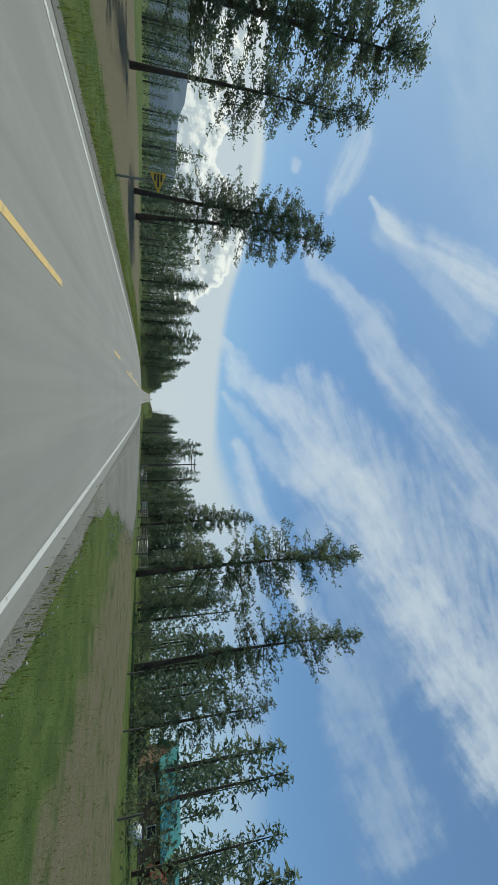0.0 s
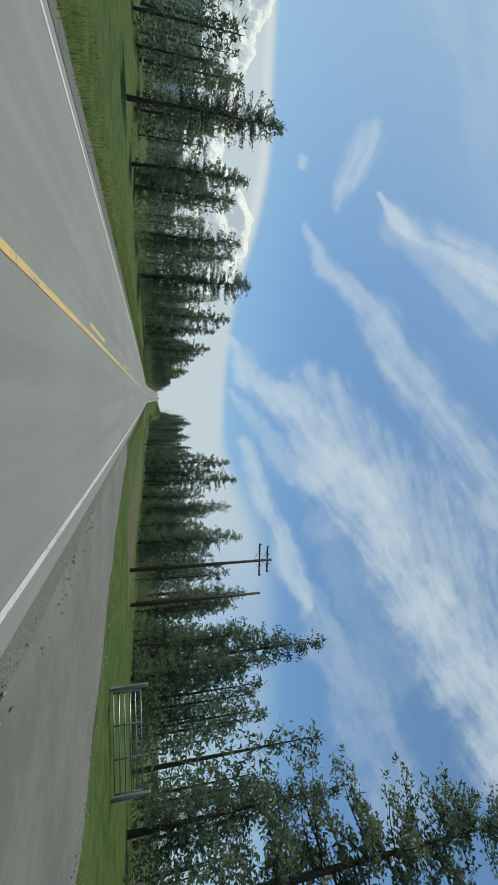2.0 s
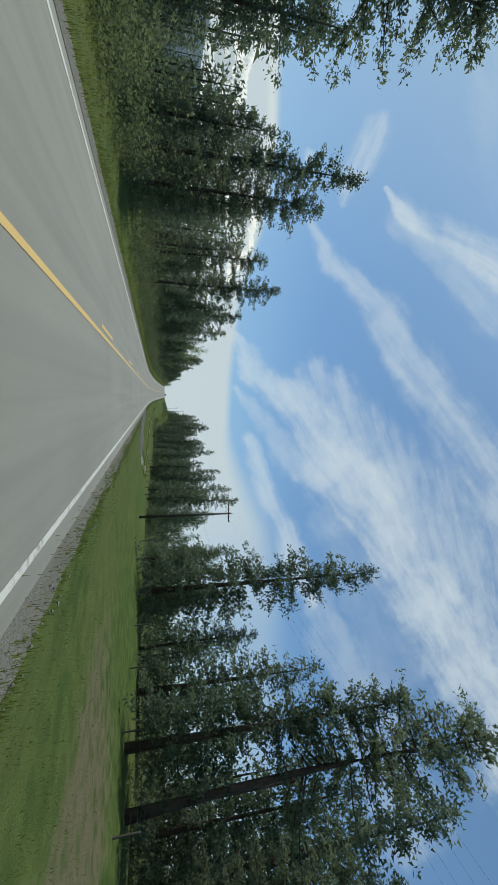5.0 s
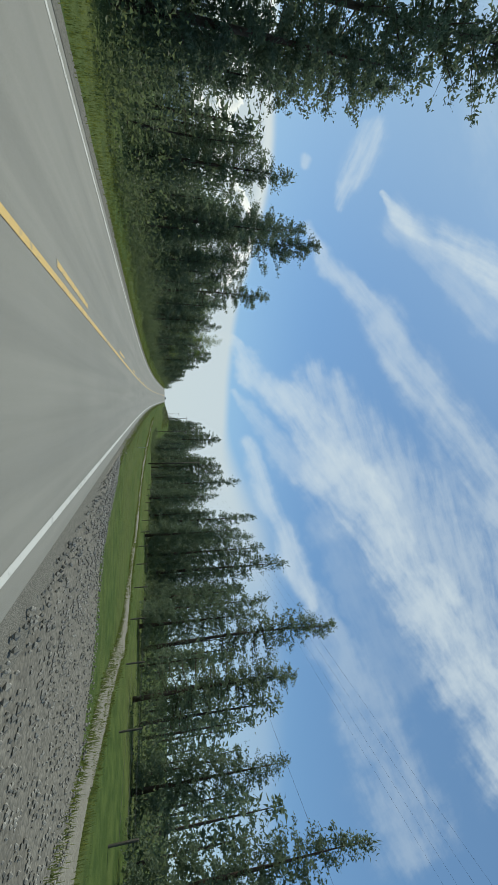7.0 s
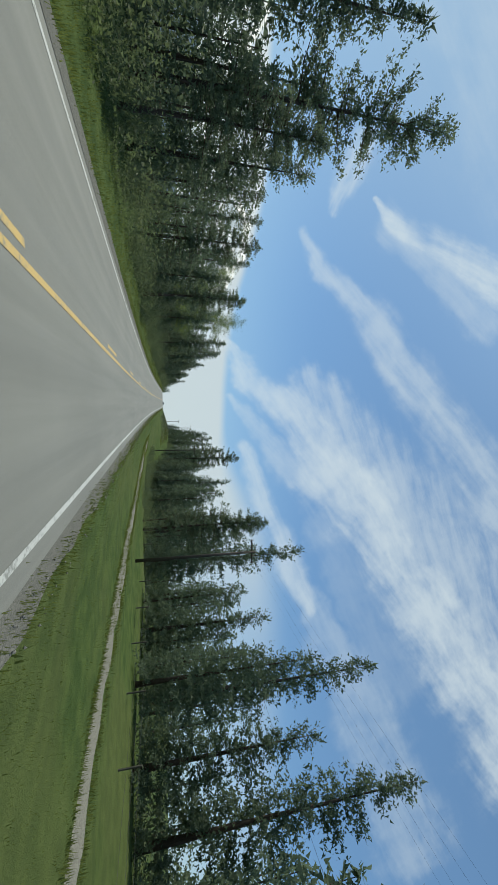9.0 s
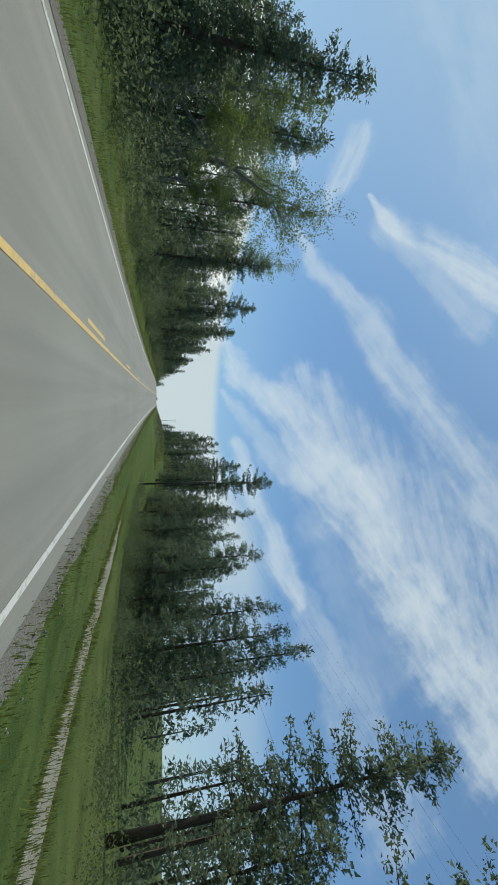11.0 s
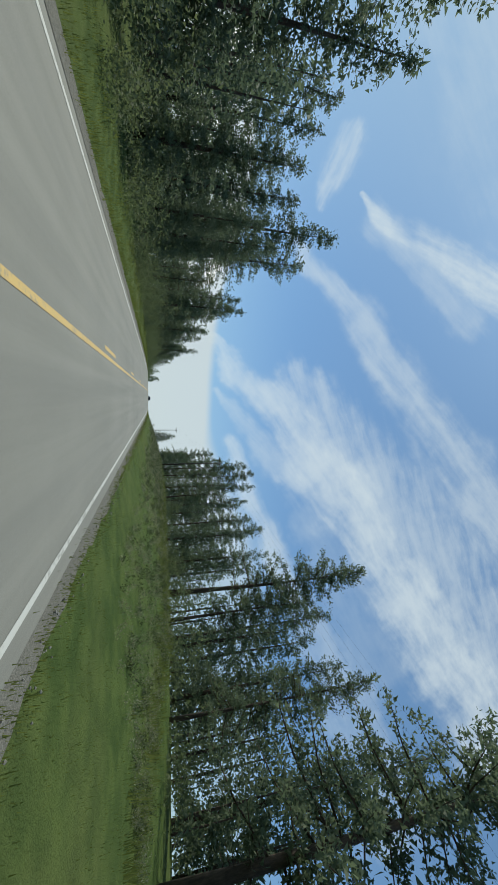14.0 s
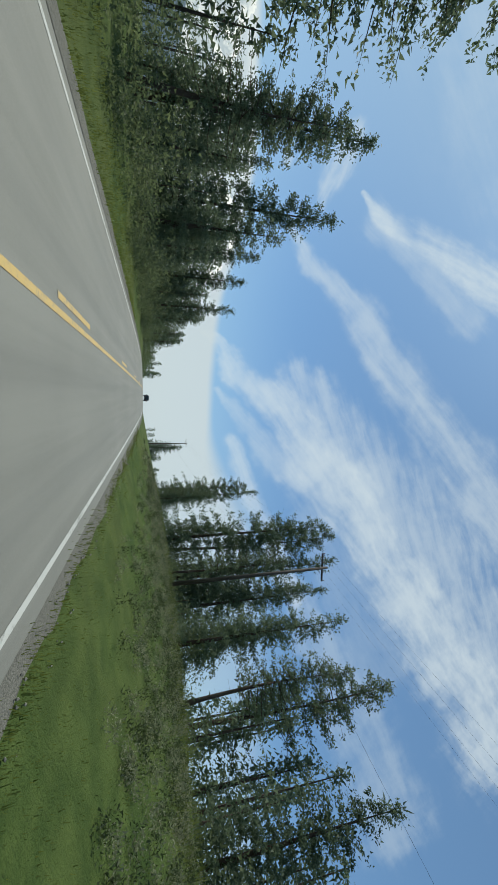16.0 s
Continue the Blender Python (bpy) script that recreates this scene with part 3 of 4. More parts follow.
def pine_meshes(h, seed, crown_from=.3, spread=.17, dense=1.0, spray=(.30, 22), core=1.0):
    """A pine: tapered trunk, limbs with needles in tufts on their outer part, ragged crown with gaps."""
    rnd = np.random.RandomState(seed)
    bend = rnd.randn(2) * h * .012
    at = lambda s: np.array([bend[0] * math.sin(s * 3), bend[1] * math.sin(s * 2.4), s * h])
    r0 = h * .0095 + .04
    wood = Heap()
    wood.take(*tube([at(s) - np.array([0, 0, .4 if s == 0 else 0]) for s in np.linspace(0, 1, 9)], [r0 * (1.25 if s == 0 else 1 - .93 * s) for s in np.linspace(0, 1, 9)], 8))
    chunks = []
    count = int(h * 4.9 * dense)
    for i in range(count):
        s = crown_from + (1 - crown_from) * ((i + rnd.rand()) / count) ** .8
        u = (s - crown_from) / (1 - crown_from)
        shape = (min(1, .55 + u * 3.2)) * (1 - u) ** .52 + .05
        ln = h * spread * shape * (.55 + .6 * rnd.rand())
        a = rnd.rand() * 6.283
        rise = -.24 + .52 * u + rnd.randn() * .13
        d = np.array([math.cos(a), math.sin(a), rise])
        p0 = at(s)
        tip = p0 + d * ln
        mid = p0 + d * ln * .5 + np.array([0, 0, -.05 * ln])
        if ln > (.6 if spray[1] > 10 else 1.6):
            wood.take(*tube([p0, mid, tip], [.012 + ln * .012, .009 + ln * .007, .006], 3))
        # older, larger sprays fill the inside of the crown
        for k in range(int(ln * 2.0 * core) if ln > .8 else 0):
            f = .06 + .5 * rnd.rand()
            chunks.append(tuft(rnd, p0 + (tip - p0) * f + rnd.randn(3) * .12, min(.34, .16 + ln * .07), 4, d * .4, 0, .3, .5))
        n = max(2, int(ln * 2.7))
        for k in range(n):
            f = .14 + .9 * (k + rnd.rand() * .6) / n
            q = p0 + (tip - p0) * f + rnd.randn(3) * np.array([.16, .16, .10]) * (.5 + ln * .3)
            chunks.append(tuft(rnd, q, spray[0], spray[1], d * .5, -.10, .34, .52))
    for k in range(3):
        chunks.append(tuft(rnd, at(1 - k * .012), .3, 9, (0, 0, .9)))
    # dead snags low on the trunk
    for i in range(int(h * .5)):
        s = .1 + rnd.rand() * max(.05, crown_from - .1)
        a, ln = rnd.rand() * 6.283, .4 + rnd.rand() * .9
        p0 = at(s)
        wood.take(*tube([p0, p0 + np.array([math.cos(a), math.sin(a), -.1]) * ln], [.02, .006], 3))
    return wood.mesh("trunk", M["bark"], True), leaf_mesh("crown", chunks, M["needles"])


def fir_meshes(h, seed, low=.06, spread=.15, spray=(.30, 16)):
    """A fir: narrow cone of drooping boughs down nearly to the ground."""
    rnd = np.random.RandomState(seed)
    r0 = h * .012 + .04
    wood = Heap()
    wood.take(*tube([(0, 0, s * h - (.4 if s == 0 else 0)) for s in np.linspace(0, 1, 6)], [r0 * (1.2 if s == 0 else 1 - .95 * s) for s in np.linspace(0, 1, 6)], 7))
    chunks = []
    levels = int(h * 2.0)
    for i in range(levels):
        s = low + (1 - low) * (i + rnd.rand() * .5) / levels
        u = (s - low) / (1 - low)
        reach = h * spread * ((1 - u) ** .56 + .045)
        for k in range(5 if u < .8 else 4):
            a = rnd.rand() * 6.283
            ln = reach * (.6 + .55 * rnd.rand())
            d = np.array([math.cos(a), math.sin(a), -.28 + .5 * u + rnd.randn() * .08])
            p0 = np.array([0, 0, s * h])
            for j in range(1 + int(ln * 1.4) if ln > .7 else 0):
                chunks.append(tuft(rnd, p0 + d * ln * (.1 + .55 * rnd.rand()) + rnd.randn(3) * .1, min(.36, .18 + ln * .08), 4, d * .5, .12, .3, .5))
            n = max(2, int(ln * 2.4))
            for j in range(n):
                f = .25 + .8 * (j + rnd.rand() * .5) / n
                chunks.append(tuft(rnd, p0 + d * ln * f + rnd.randn(3) * .12, spray[0], spray[1], d * .6, .12, .34, .52))
    chunks.append(tuft(rnd, (0, 0, h), .4, 10, (0, 0, 1.2)))
    return wood.mesh("trunk", M["bark"], True), leaf_mesh("crown", chunks, M["fir_needles"])


def broadleaf_meshes(h, seed, leafy=1.0):
    """A broad-leaved tree: forking limbs that show through an open crown of small leaves."""
    rnd = np.random.RandomState(seed)
    wood, chunks = Heap(), []

    def grow(p, d, ln, r, level):
        d = d / np.linalg.norm(d)
        pts, rad = [p], [r]
        for k in range(3):
            d = d + rnd.randn(3) * .13 + np.array([0, 0, .06])
            d /= np.linalg.norm(d)
            pts.append(pts[-1] + d * ln / 3)
            rad.append(r * (1 - .28 * (k + 1) / 1.2 * .75))
        wood.take(*tube(pts, rad, 6 if level < 2 else 3))
        if level >= 3:
            for q in pts[1:]:
                for _ in range(3):
                    if rnd.rand() < leafy:
                        chunks.append(tuft(rnd, q + rnd.randn(3) * .35, .19, 22, (0, 0, .1), .1, .6, .5))
        if level < 4:
            for k in range(3 if level < 3 else 2):
                a = rnd.rand() * 6.283
                side = np.array([math.cos(a), math.sin(a), .35])
                start = pts[-1] if k == 0 else pts[2]
                grow(start, d * (.9 if k == 0 else .55) + side * (.45 if k == 0 else .75), ln * (.72 if k == 0 else .62), rad[-1] * (.92 if k == 0 else .78), level + 1)

    grow(np.array([0, 0, -.3]), np.array([rnd.randn() * .05, rnd.randn() * .05, 1]), h * .36, h * .021 + .05, 0)
    trunk = wood.mesh("trunk", M["pale_bark"], True)
    return trunk, leaf_mesh("crown", chunks, M["leaves"])


def tree(name, meshes, label, group):
    t = thing(name, label, "tree", group)
    part("trunk", meshes[0], None, t)
    part("crown", meshes[1], None, t)
    return t


def stock_of(fine):
    pine_spray, fir_spray = ((.25, 19), (.25, 17)) if fine else ((.28, 12), (.28, 11))
    pines = [tree("pine_tree", pine_meshes(20, 10 + k, (.22, .36, .14, .30)[k], (.215, .195, .235, .20)[k], (1.0, .95, 1.1, 1.0)[k], pine_spray, (.9, .6, 1.3, .9)[k]), "tall dark green pine with a ragged crown", "pines along the road") for k in range(4)]
    firs = [tree("fir_tree", fir_meshes(17, 30 + k, (.05, .10, .04)[k], (.195, .17, .215)[k], fir_spray), "dense dark green fir with drooping boughs", "firs along the road") for k in range(3)]
    return {"pine": pines, "fir": firs}


FINE, PLAIN = stock_of(True), stock_of(False)
FINE["broad"] = PLAIN["broad"] = [tree("broadleaf_tree", broadleaf_meshes(17, 50 + k, (.8, .9, .42)[k]), "open broad-leaved tree with yellow-green leaves", "broad-leaved trees along the road") for k in range(3)]
SIZE = {"pine": 20.0, "fir": 17.0, "broad": 17.0}
used = {}
planted = []


def plant(kind, x, y, height, variant, wide=1.0, turn=0.0, stocks=PLAIN):
    """Sets a tree of that height on the ground; the first of each variant is the original itself."""
    stock = stocks[kind][variant % len(stocks[kind])]
    s = height / SIZE[kind]
    m = pose(x, y, float(land(x, y)), 0, 0, turn)
    if stock.name not in used:
        used[stock.name] = True
        stock.matrix_world = m
        t = stock
    else:
        t = copy_thing(stock, m)
    t.scale = (s * wide, s * wide, s)
    planted.append((x, y, height))
    return t


# trees that stand out: kind, x, y, height, variant, width
SINGLE = (
    ("pine", -25.1, 33.3, 20.2, 3, .9), ("pine", -22, 23.3, 18.4, 2, 1.2), ("pine", -21, 19.5, 15, 0, 1.1),
    ("pine", -19.8, 40.7, 18.6, 0, 1.1), ("pine", -19.2, 44.8, 22.8, 1, 1.1), ("pine", -19.6, 68.5, 11.2, 2, 1.0),
    ("pine", -19.5, 83.4, 10.7, 3, 1.2), ("pine", -19.6, 91.0, 9.6, 0, 1.2), ("pine", -18.6, 118, 17.4, 2, 1.3),
    ("pine", -20.9, 158.6, 21.8, 0, 1.1), ("pine", -34.5, 151.7, 21, 1, 1.1), ("pine", -44, 180, 21, 2, 1.0),
    ("pine", -20.2, 213, 25, 3, 1.0), ("pine", -22.0, 219.3, 18.5, 1, 1.1), ("fir", -17.3, 223.2, 12.3, 2, 1.1), ("fir", -15.6, 210.4, 14, 1, 1.1),
    ("fir", -19.8, 238, 19, 0, 1.0), ("pine", -22.0, 247.2, 24.5, 1, 1.0), ("fir", -17.2, 247.8, 14, 1, 1.1),
    ("pine", -21.1, 273.5, 24.6, 0, 1.0), ("fir", -33.6, 289, 20.5, 2, 1.0), ("pine", -37.8, 327, 22.4, 3, 1.0),
    ("pine", -37, 341.8, 18.6, 0, 1.0), ("fir", -49, 351, 19, 1, 1.0), ("pine", -42.4, 363.4, 27.3, 2, .8),
    ("broad", -22.2, 336.3, 22.0, 2, 1.0), ("pine", -30.6, 361.1, 26, 0, .85), ("broad", -37.1, 375.7, 28, 1, 1.0),
    ("broad", -16.5, 322, 11, 0, 1.0), ("broad", -16.8, 332, 9.5, 1, 1.0),
    ("pine", -23.3, 397.2, 25, 2, 1.1), ("fir", -20.2, 420, 15, 0, 1.2), ("pine", -34, 424.6, 21.5, 1, 1.0), ("fir", -35.7, 432.5, 22.6, 2, 1.0),
    ("fir", -23.8, 435.5, 26.5, 0, 1.0), ("pine", -27.9, 459.4, 31, 0, 1.15), ("fir", -22.2, 468, 20, 1, 1.0), ("fir", -23.3, 484.5, 24.5, 2, .9),
    ("fir", -17.8, 484.4, 14.2, 0, 1.0), ("fir", -17.1, 493, 14.5, 1, 1.0), ("fir", -14.1, 490.4, 8.8, 2, 1.0),
    ("pine", -17.5, 190, 16, 0, 1.2), ("fir", -20.7, 174.6, 20.8, 1, 1.0), ("broad", -26.3, 371.3, 28.5, 0, .95),
    ("pine", 26.1, 36.4, 24.5, 0, 1.0), ("pine", 18.7, 41.2, 26.4, 2, 1.0), ("pine", 22.5, 69.6, 20.8, 0, 1.1), ("fir", 28.5, 94.8, 21.6, 1, 1.1),
    ("fir", 25.9, 124.3, 18.6, 2, 1.0), ("pine", 21.6, 156.4, 24.2, 1, 1.0), ("fir", 20.2, 177, 26.6, 2, .9), ("fir", 19.7, 158.5, 18.2, 1, 1.0), ("fir", 32.4, 386.4, 19.5, 0, 1.0),
    ("fir", 30, 158.9, 23, 0, 1.0), ("fir", 37.6, 160.4, 20, 1, 1.0), ("pine", 26.2, 230.8, 21.5, 1, 1.0),
    ("fir", 24.6, 251.6, 18.6, 2, 1.0), ("fir", 29.2, 255.2, 23.9, 0, .9), ("fir", 28.7, 268.1, 20.8, 2, .9),
    ("fir", 28.6, 280.5, 24.3, 1, .9), ("fir", 25, 304.5, 25.9, 0, .9), ("pine", 25, 319.7, 23.4, 3, 1.1), ("pine", 20.6, 308, 21.0, 2, 1.0),
    ("fir", 29.1, 367, 22.5, 2, 1.2), ("fir", 35, 358.2, 23.4, 0, 1.0), ("fir", 37.6, 349.8, 25.9, 1, 1.0), ("pine", 21.7, 396.8, 29.6, 2, 1.0),
    ("fir", 34.3, 409.5, 27.2, 0, .9), ("pine", 22.0, 424.5, 25.2, 3, 1.1), ("pine", 30, 428, 22.4, 1, 1.0), ("fir", 41, 438.6, 25, 2, 1.0),
    ("pine", 32.1, 471, 25, 0, 1.0), ("fir", 19.4, 489, 25.5, 2, .8), ("pine", 22.5, 492.8, 28.5, 1, .8),
    ("fir", 26.2, 490.8, 28, 0, .8), ("fir", 29.9, 489, 25.5, 1, .8), ("pine", 33.5, 497.4, 25.6, 3, .9), ("fir", 36.3, 491, 22, 2, .9),
    ("pine", 20.4, 523.2, 21.5, 0, .9), ("fir", 24.9, 533, 27, 1, .8), ("fir", 18, 505.6, 10.5, 1, .9), ("fir", 22.5, 612, 17, 2, 1.2), ("fir", 29, 660, 18, 0, 1.1),
)
rnd = random.Random(7)
for kind, x, y, h, v, wide in SINGLE:
    plant(kind, x, y, h, v, wide, rnd.uniform(0, 360), FINE if abs(x) < 24.5 or kind == "broad" else PLAIN)


def clear(x, y, gap):
    return all((x - a) ** 2 + (y - b) ** 2 > gap * gap for a, b, _ in planted)


# the front of the woods on both sides
for y in np.arange(100, 560, 6.0):
    x = -(16.0 + rnd.uniform(-2.6, 2.6)) if y > 150 else -(20.5 + rnd.uniform(-2, 2))
    yy = float(y) + rnd.uniform(-2, 2)
    if clear(x, yy, 3.0):
        leafy = 300 < yy < 375 and x < -17 and rnd.random() < .35
        kind = "broad" if leafy else ("fir" if rnd.random() < .6 else "pine")
        plant(kind, x, yy, rnd.uniform(8, 14), rnd.randrange(4), rnd.uniform(1.0, 1.35), rnd.uniform(0, 360), FINE if x > -15.2 and yy < 480 else PLAIN)
for y in np.arange(30, 600, 6.8):
    edge = 24 if y < 60 else (22 if y < 330 else 20)
    x = edge + 1 + rnd.uniform(-2.4, 3)
    yy = float(y) + rnd.uniform(-2.2, 2.2)
    if not 520 < yy < 600 and clear(x, yy, 3.2):
        plant("fir" if rnd.random() < .6 else "pine", x, yy, rnd.uniform(10, 16), rnd.randrange(4), rnd.uniform(.9, 1.2), rnd.uniform(0, 360))


def woods(name, places, label, size=.86, sprigs=5):
    """Many trees that nobody could count, in one mesh of sprays round slim trunks."""
    rs = np.random.RandomState(len(places))
    heap, chunks = Heap(), []
    for x, y, h in places:
        z = float(land(x, y))
        heap.take(*tube([(x, y, z - .3), (x, y, z + h * .95)], [h * .012 + .03, .03], 5))
        for i in range(int(h * 1.7)):
            s = .04 + .96 * (i + rs.rand()) / (h * 1.7)
            reach = h * .16 * (1 - s) ** .7 + .12
            for k in range(3):
                a = rs.rand() * 6.283
                d = np.array([math.cos(a), math.sin(a), -.1])
                chunks.append(tuft(rs, np.array([x, y, z + s * h]) + d * reach * (.3 + .7 * rs.rand()), size, sprigs, d * .7, .1, .6, .46))
    crown = leaf_mesh(name, chunks, M["fir_needles"])
    holder = tagged(new(name, crown), label, "woods", kind="stuff")
    part("trunk", heap.mesh("trunk", M["bark"]), None, holder)


back_left = [(-rnd.uniform(27, 70), rnd.uniform(105, 660), rnd.uniform(11, 18)) for _ in range(210)]
back_left += [(-rnd.uniform(22, 36), rnd.uniform(180, 600), rnd.uniform(9, 15)) for _ in range(170)]
back_left += [(-rnd.uniform(23, 32), rnd.uniform(58, 105), rnd.uniform(6, 9.5)) for _ in range(14)]
back_left += [(-rnd.uniform(92, 145), rnd.uniform(10, 330), rnd.uniform(11, 17)) for _ in range(205)]
back_left += [(-rnd.uniform(30, 45), rnd.uniform(88, 110), rnd.uniform(7, 11)) for _ in range(14)]
back_left += [(-rnd.uniform(18, 27), rnd.uniform(165, 560), rnd.uniform(4.5, 8.5)) for _ in range(150)]
woods("woods", back_left, "dark green conifer woods behind the roadside trees", .64, 7)
back_right = [(rnd.uniform(28, 37), rnd.uniform(-10, 515), rnd.uniform(10, 16)) for _ in range(150)]
back_right += [(rnd.uniform(25, 33), rnd.uniform(90, 515), rnd.uniform(4, 8)) for _ in range(130)]
back_right = [p for k, p in enumerate(back_right) if p[1] < 430 or k % 3 > 0]
woods("woods", back_right, "dark green conifer woods behind the roadside trees", .52, 11)
back_right = [(rnd.uniform(36, 80), rnd.uniform(-20, 520), rnd.uniform(12, 19)) for _ in range(220)]
back_right = [p for k, p in enumerate(back_right) if p[1] < 430 or k % 2 == 0]
back_right += [(rnd.uniform(24, 90), rnd.uniform(600, 760), rnd.uniform(7, 12)) for _ in range(60)]
back_right += [(-rnd.uniform(12, 90), rnd.uniform(640, 800), rnd.uniform(8, 13)) for _ in range(80)]
woods("woods", back_right, "dark green conifer woods behind the roadside trees")


# brush under the trees
def brush(name, spots, label, material, size=.25, per=22, sprigs=9, loose=.6, slim=.55):
    rs = np.random.RandomState(len(spots) + 5)
    chunks = []
    for x, y, r, h in spots:
        z = float(land(x, y))
        for k in range(per):
            q = rs.randn(3) * np.array([r * .45, r * .45, h * .28]) + np.array([x, y, z + h * .45])
            q[2] = max(q[2], z + .05)
            chunks.append(tuft(rs, q, size * (.7 + .6 * rs.rand()), sprigs, (0, 0, .35), 0, loose, slim))
    return tagged(new(name, leaf_mesh(name, chunks, material)), label, "brush", kind="stuff")


spots = []
for y in np.arange(150, 640, .9):
    spots.append((-rnd.uniform(10.2, 16.5), float(y), rnd.uniform(.9, 1.9), rnd.uniform(1.0, 4.2)))
for y in np.arange(90, 150, 1.3):
    spots.append((-rnd.uniform(14, 24), float(y), rnd.uniform(.9, 1.8), rnd.uniform(.8, 2.2)))
brush("underbrush", spots, "dark green bushes under the edge of the woods", M["brush"], .20, 22, 8)
spots = []
for y in np.arange(150, 500, .95):
    spots.append((-rnd.uniform(9.9, 12.4), float(y), rnd.uniform(.6, 1.1), rnd.uniform(.5, 2.4)))
brush("underbrush", spots, "fine-leaved green bushes beside the verge", M["brush"], .15, 38, 8)
spots = []
for y in np.arange(-10, 520, .95):
    edge = 21 if y < 300 else 17.5
    spots.append((rnd.uniform(edge, edge + 9), float(y), rnd.uniform(.9, 1.9), rnd.uniform(.8, 4.0)))
brush("underbrush", spots, "dark green bushes under the edge of the woods", M["brush"], .22, 20, 8)
spots = []
for y in np.arange(300, 372, 1.6):
    spots.append((rnd.uniform(12, 17), float(y), rnd.uniform(.7, 1.3), rnd.uniform(.6, 1.6)))
brush("underbrush", spots, "low fine-leaved bushes before the woods", M["brush"], .10, 60, 12)


# the thicket where the lane ends: young firs over dense bushes
for x, y, h, v in ((18.2, 345.6, 5.2, 0), (20.4, 348.5, 6.4, 1), (18.6, 341.0, 4.4, 2), (22.4, 344.2, 8.5, 0), (23.6, 350.6, 8.0, 1), (20.6, 338.4, 6.6, 2), (22.0, 357.5, 6.0, 0), (24.4, 361.5, 8.0, 2), (26.5, 364.5, 9.0, 1)):
    plant("fir", x, y, h, v, 1.5, rnd.uniform(0, 360))
spots = [(rnd.uniform(16.6, 24.5), rnd.uniform(337, 352), rnd.uniform(.7, 1.2), rnd.uniform(1.2, 3.0)) for _ in range(50)]
spots += [(rnd.uniform(20.5, 27), rnd.uniform(355, 367), rnd.uniform(.8, 1.2), rnd.uniform(1.2, 2.6)) for _ in range(22)]
brush("thicket", spots, "dense dark green bushes where the lane ends", M["brush"], .12, 70, 10)


# ---- grass ----
def grass(name, spots, label, material, low, high, wide=.018):
    """Blades in bunches; spots: x, y, number of blades, length factor."""
    rs = np.random.RandomState(len(spots))
    pts = np.array(spots)
    rep = np.repeat(np.arange(len(pts)), pts[:, 2].astype(int))
    n = len(rep)
    x = pts[rep, 0] + rs.randn(n) * .16
    y = pts[rep, 1] + rs.randn(n) * .16
    z = land(x, y)
    h = rs.uniform(low, high, n) * pts[rep, 3]
    a = rs.rand(n) * 6.283
    lean = rs.rand(n) * .55
    dx, dy = np.cos(a) * lean * h, np.sin(a) * lean * h
    sx, sy = -np.sin(a) * wide, np.cos(a) * wide
    p = [np.stack([x - sx, y - sy, z - .03], 1), np.stack([x + sx, y + sy, z - .03], 1), np.stack([x + dx, y + dy, z + h], 1)]
    v = np.stack(p, 1).reshape(-1, 3)
    return tagged(new(name, leaf_mesh(name, [v], material)), label, "grass", kind="stuff")


rg = np.random.RandomState(3)
n = 11000
yy = rg.uniform(-6, 475, n)
xx = 3.12 + .2 * rg.randn(n) + .12 * np.sin(yy * .9) + .1 * np.sin(yy * 2.7)
keep = ~((yy > 12) & (yy < 78)) & ~((yy > 189) & (yy < 211)) & (xx > 2.72)
xx, yy = xx[keep], yy[keep]
grass("edge_grass", np.stack([xx, yy, np.full(len(xx), 7), .5 + .9 * rg.rand(len(xx))], 1), "ragged tufts of grass growing into the gravel", M["blades"], .03, .12, .012)
n = 15000
yy = rg.uniform(-6, 470, n)
xx = -6.5 - rg.rand(n) ** 1.4 * 4.2
grass("verge_grass", np.stack([xx, yy, np.full(n, 7), .6 + .8 * rg.rand(n)], 1), "bright green verge grass beside the road", M["blades"], .05, .17, .013)
n = 23000
yy = rg.uniform(-6, 480, n)
xx = 3.5 + rg.rand(n) ** 1.2 * 11
keep = ~((yy > 12) & (yy < 76) & (xx < 13)) & ~((yy > 188) & (yy < 212) & (xx < 11))
lane_mid = np.interp(yy, (196, 206, 216, 229, 240, 253, 270, 282, 292, 300, 310, 322, 332), (9.3, 12.1, 15.2, 15.0, 14.5, 12.6, 10.8, 9.6, 8.5, 8.0, 7.7, 8.2, 8.5))
keep &= ~((yy > 196) & (yy < 330) & (np.abs(xx - lane_mid) < 1.15))
xx, yy = xx[keep], yy[keep]
grass("verge_grass", np.stack([xx, yy, np.full(len(xx), 6), .5 + .8 * rg.rand(len(xx))], 1), "green verge grass beside the road", M["blades"], .02, .07, .012)
n = 5200
yy = rg.uniform(198, 331, n)
lane_mid = np.interp(yy, (196, 206, 216, 229, 240, 253, 270, 282, 292, 300, 310, 322, 332), (9.3, 12.1, 15.2, 15.0, 14.5, 12.6, 10.8, 9.6, 8.5, 8.0, 7.7, 8.2, 8.5))
where = rg.rand(n)
xx = lane_mid + np.where(where < .42, -1.1, np.where(where < .80, 1.1, 0.0)) + (.20 + .10 * np.sin(yy * 1.3)) * rg.randn(n)
keep = (where < .80) | (np.sin(yy * .31) + .6 * np.sin(yy * .83) > -.1)
xx, yy = xx[keep], yy[keep]
grass("lane_grass", np.stack([xx, yy, np.full(len(xx), 8), .6 + .9 * rg.rand(len(xx))], 1), "ragged grass growing along the edges and middle of the lane", M["blades"], .07, .20, .016)
n = 2600
yy = rg.uniform(392, 486, n)
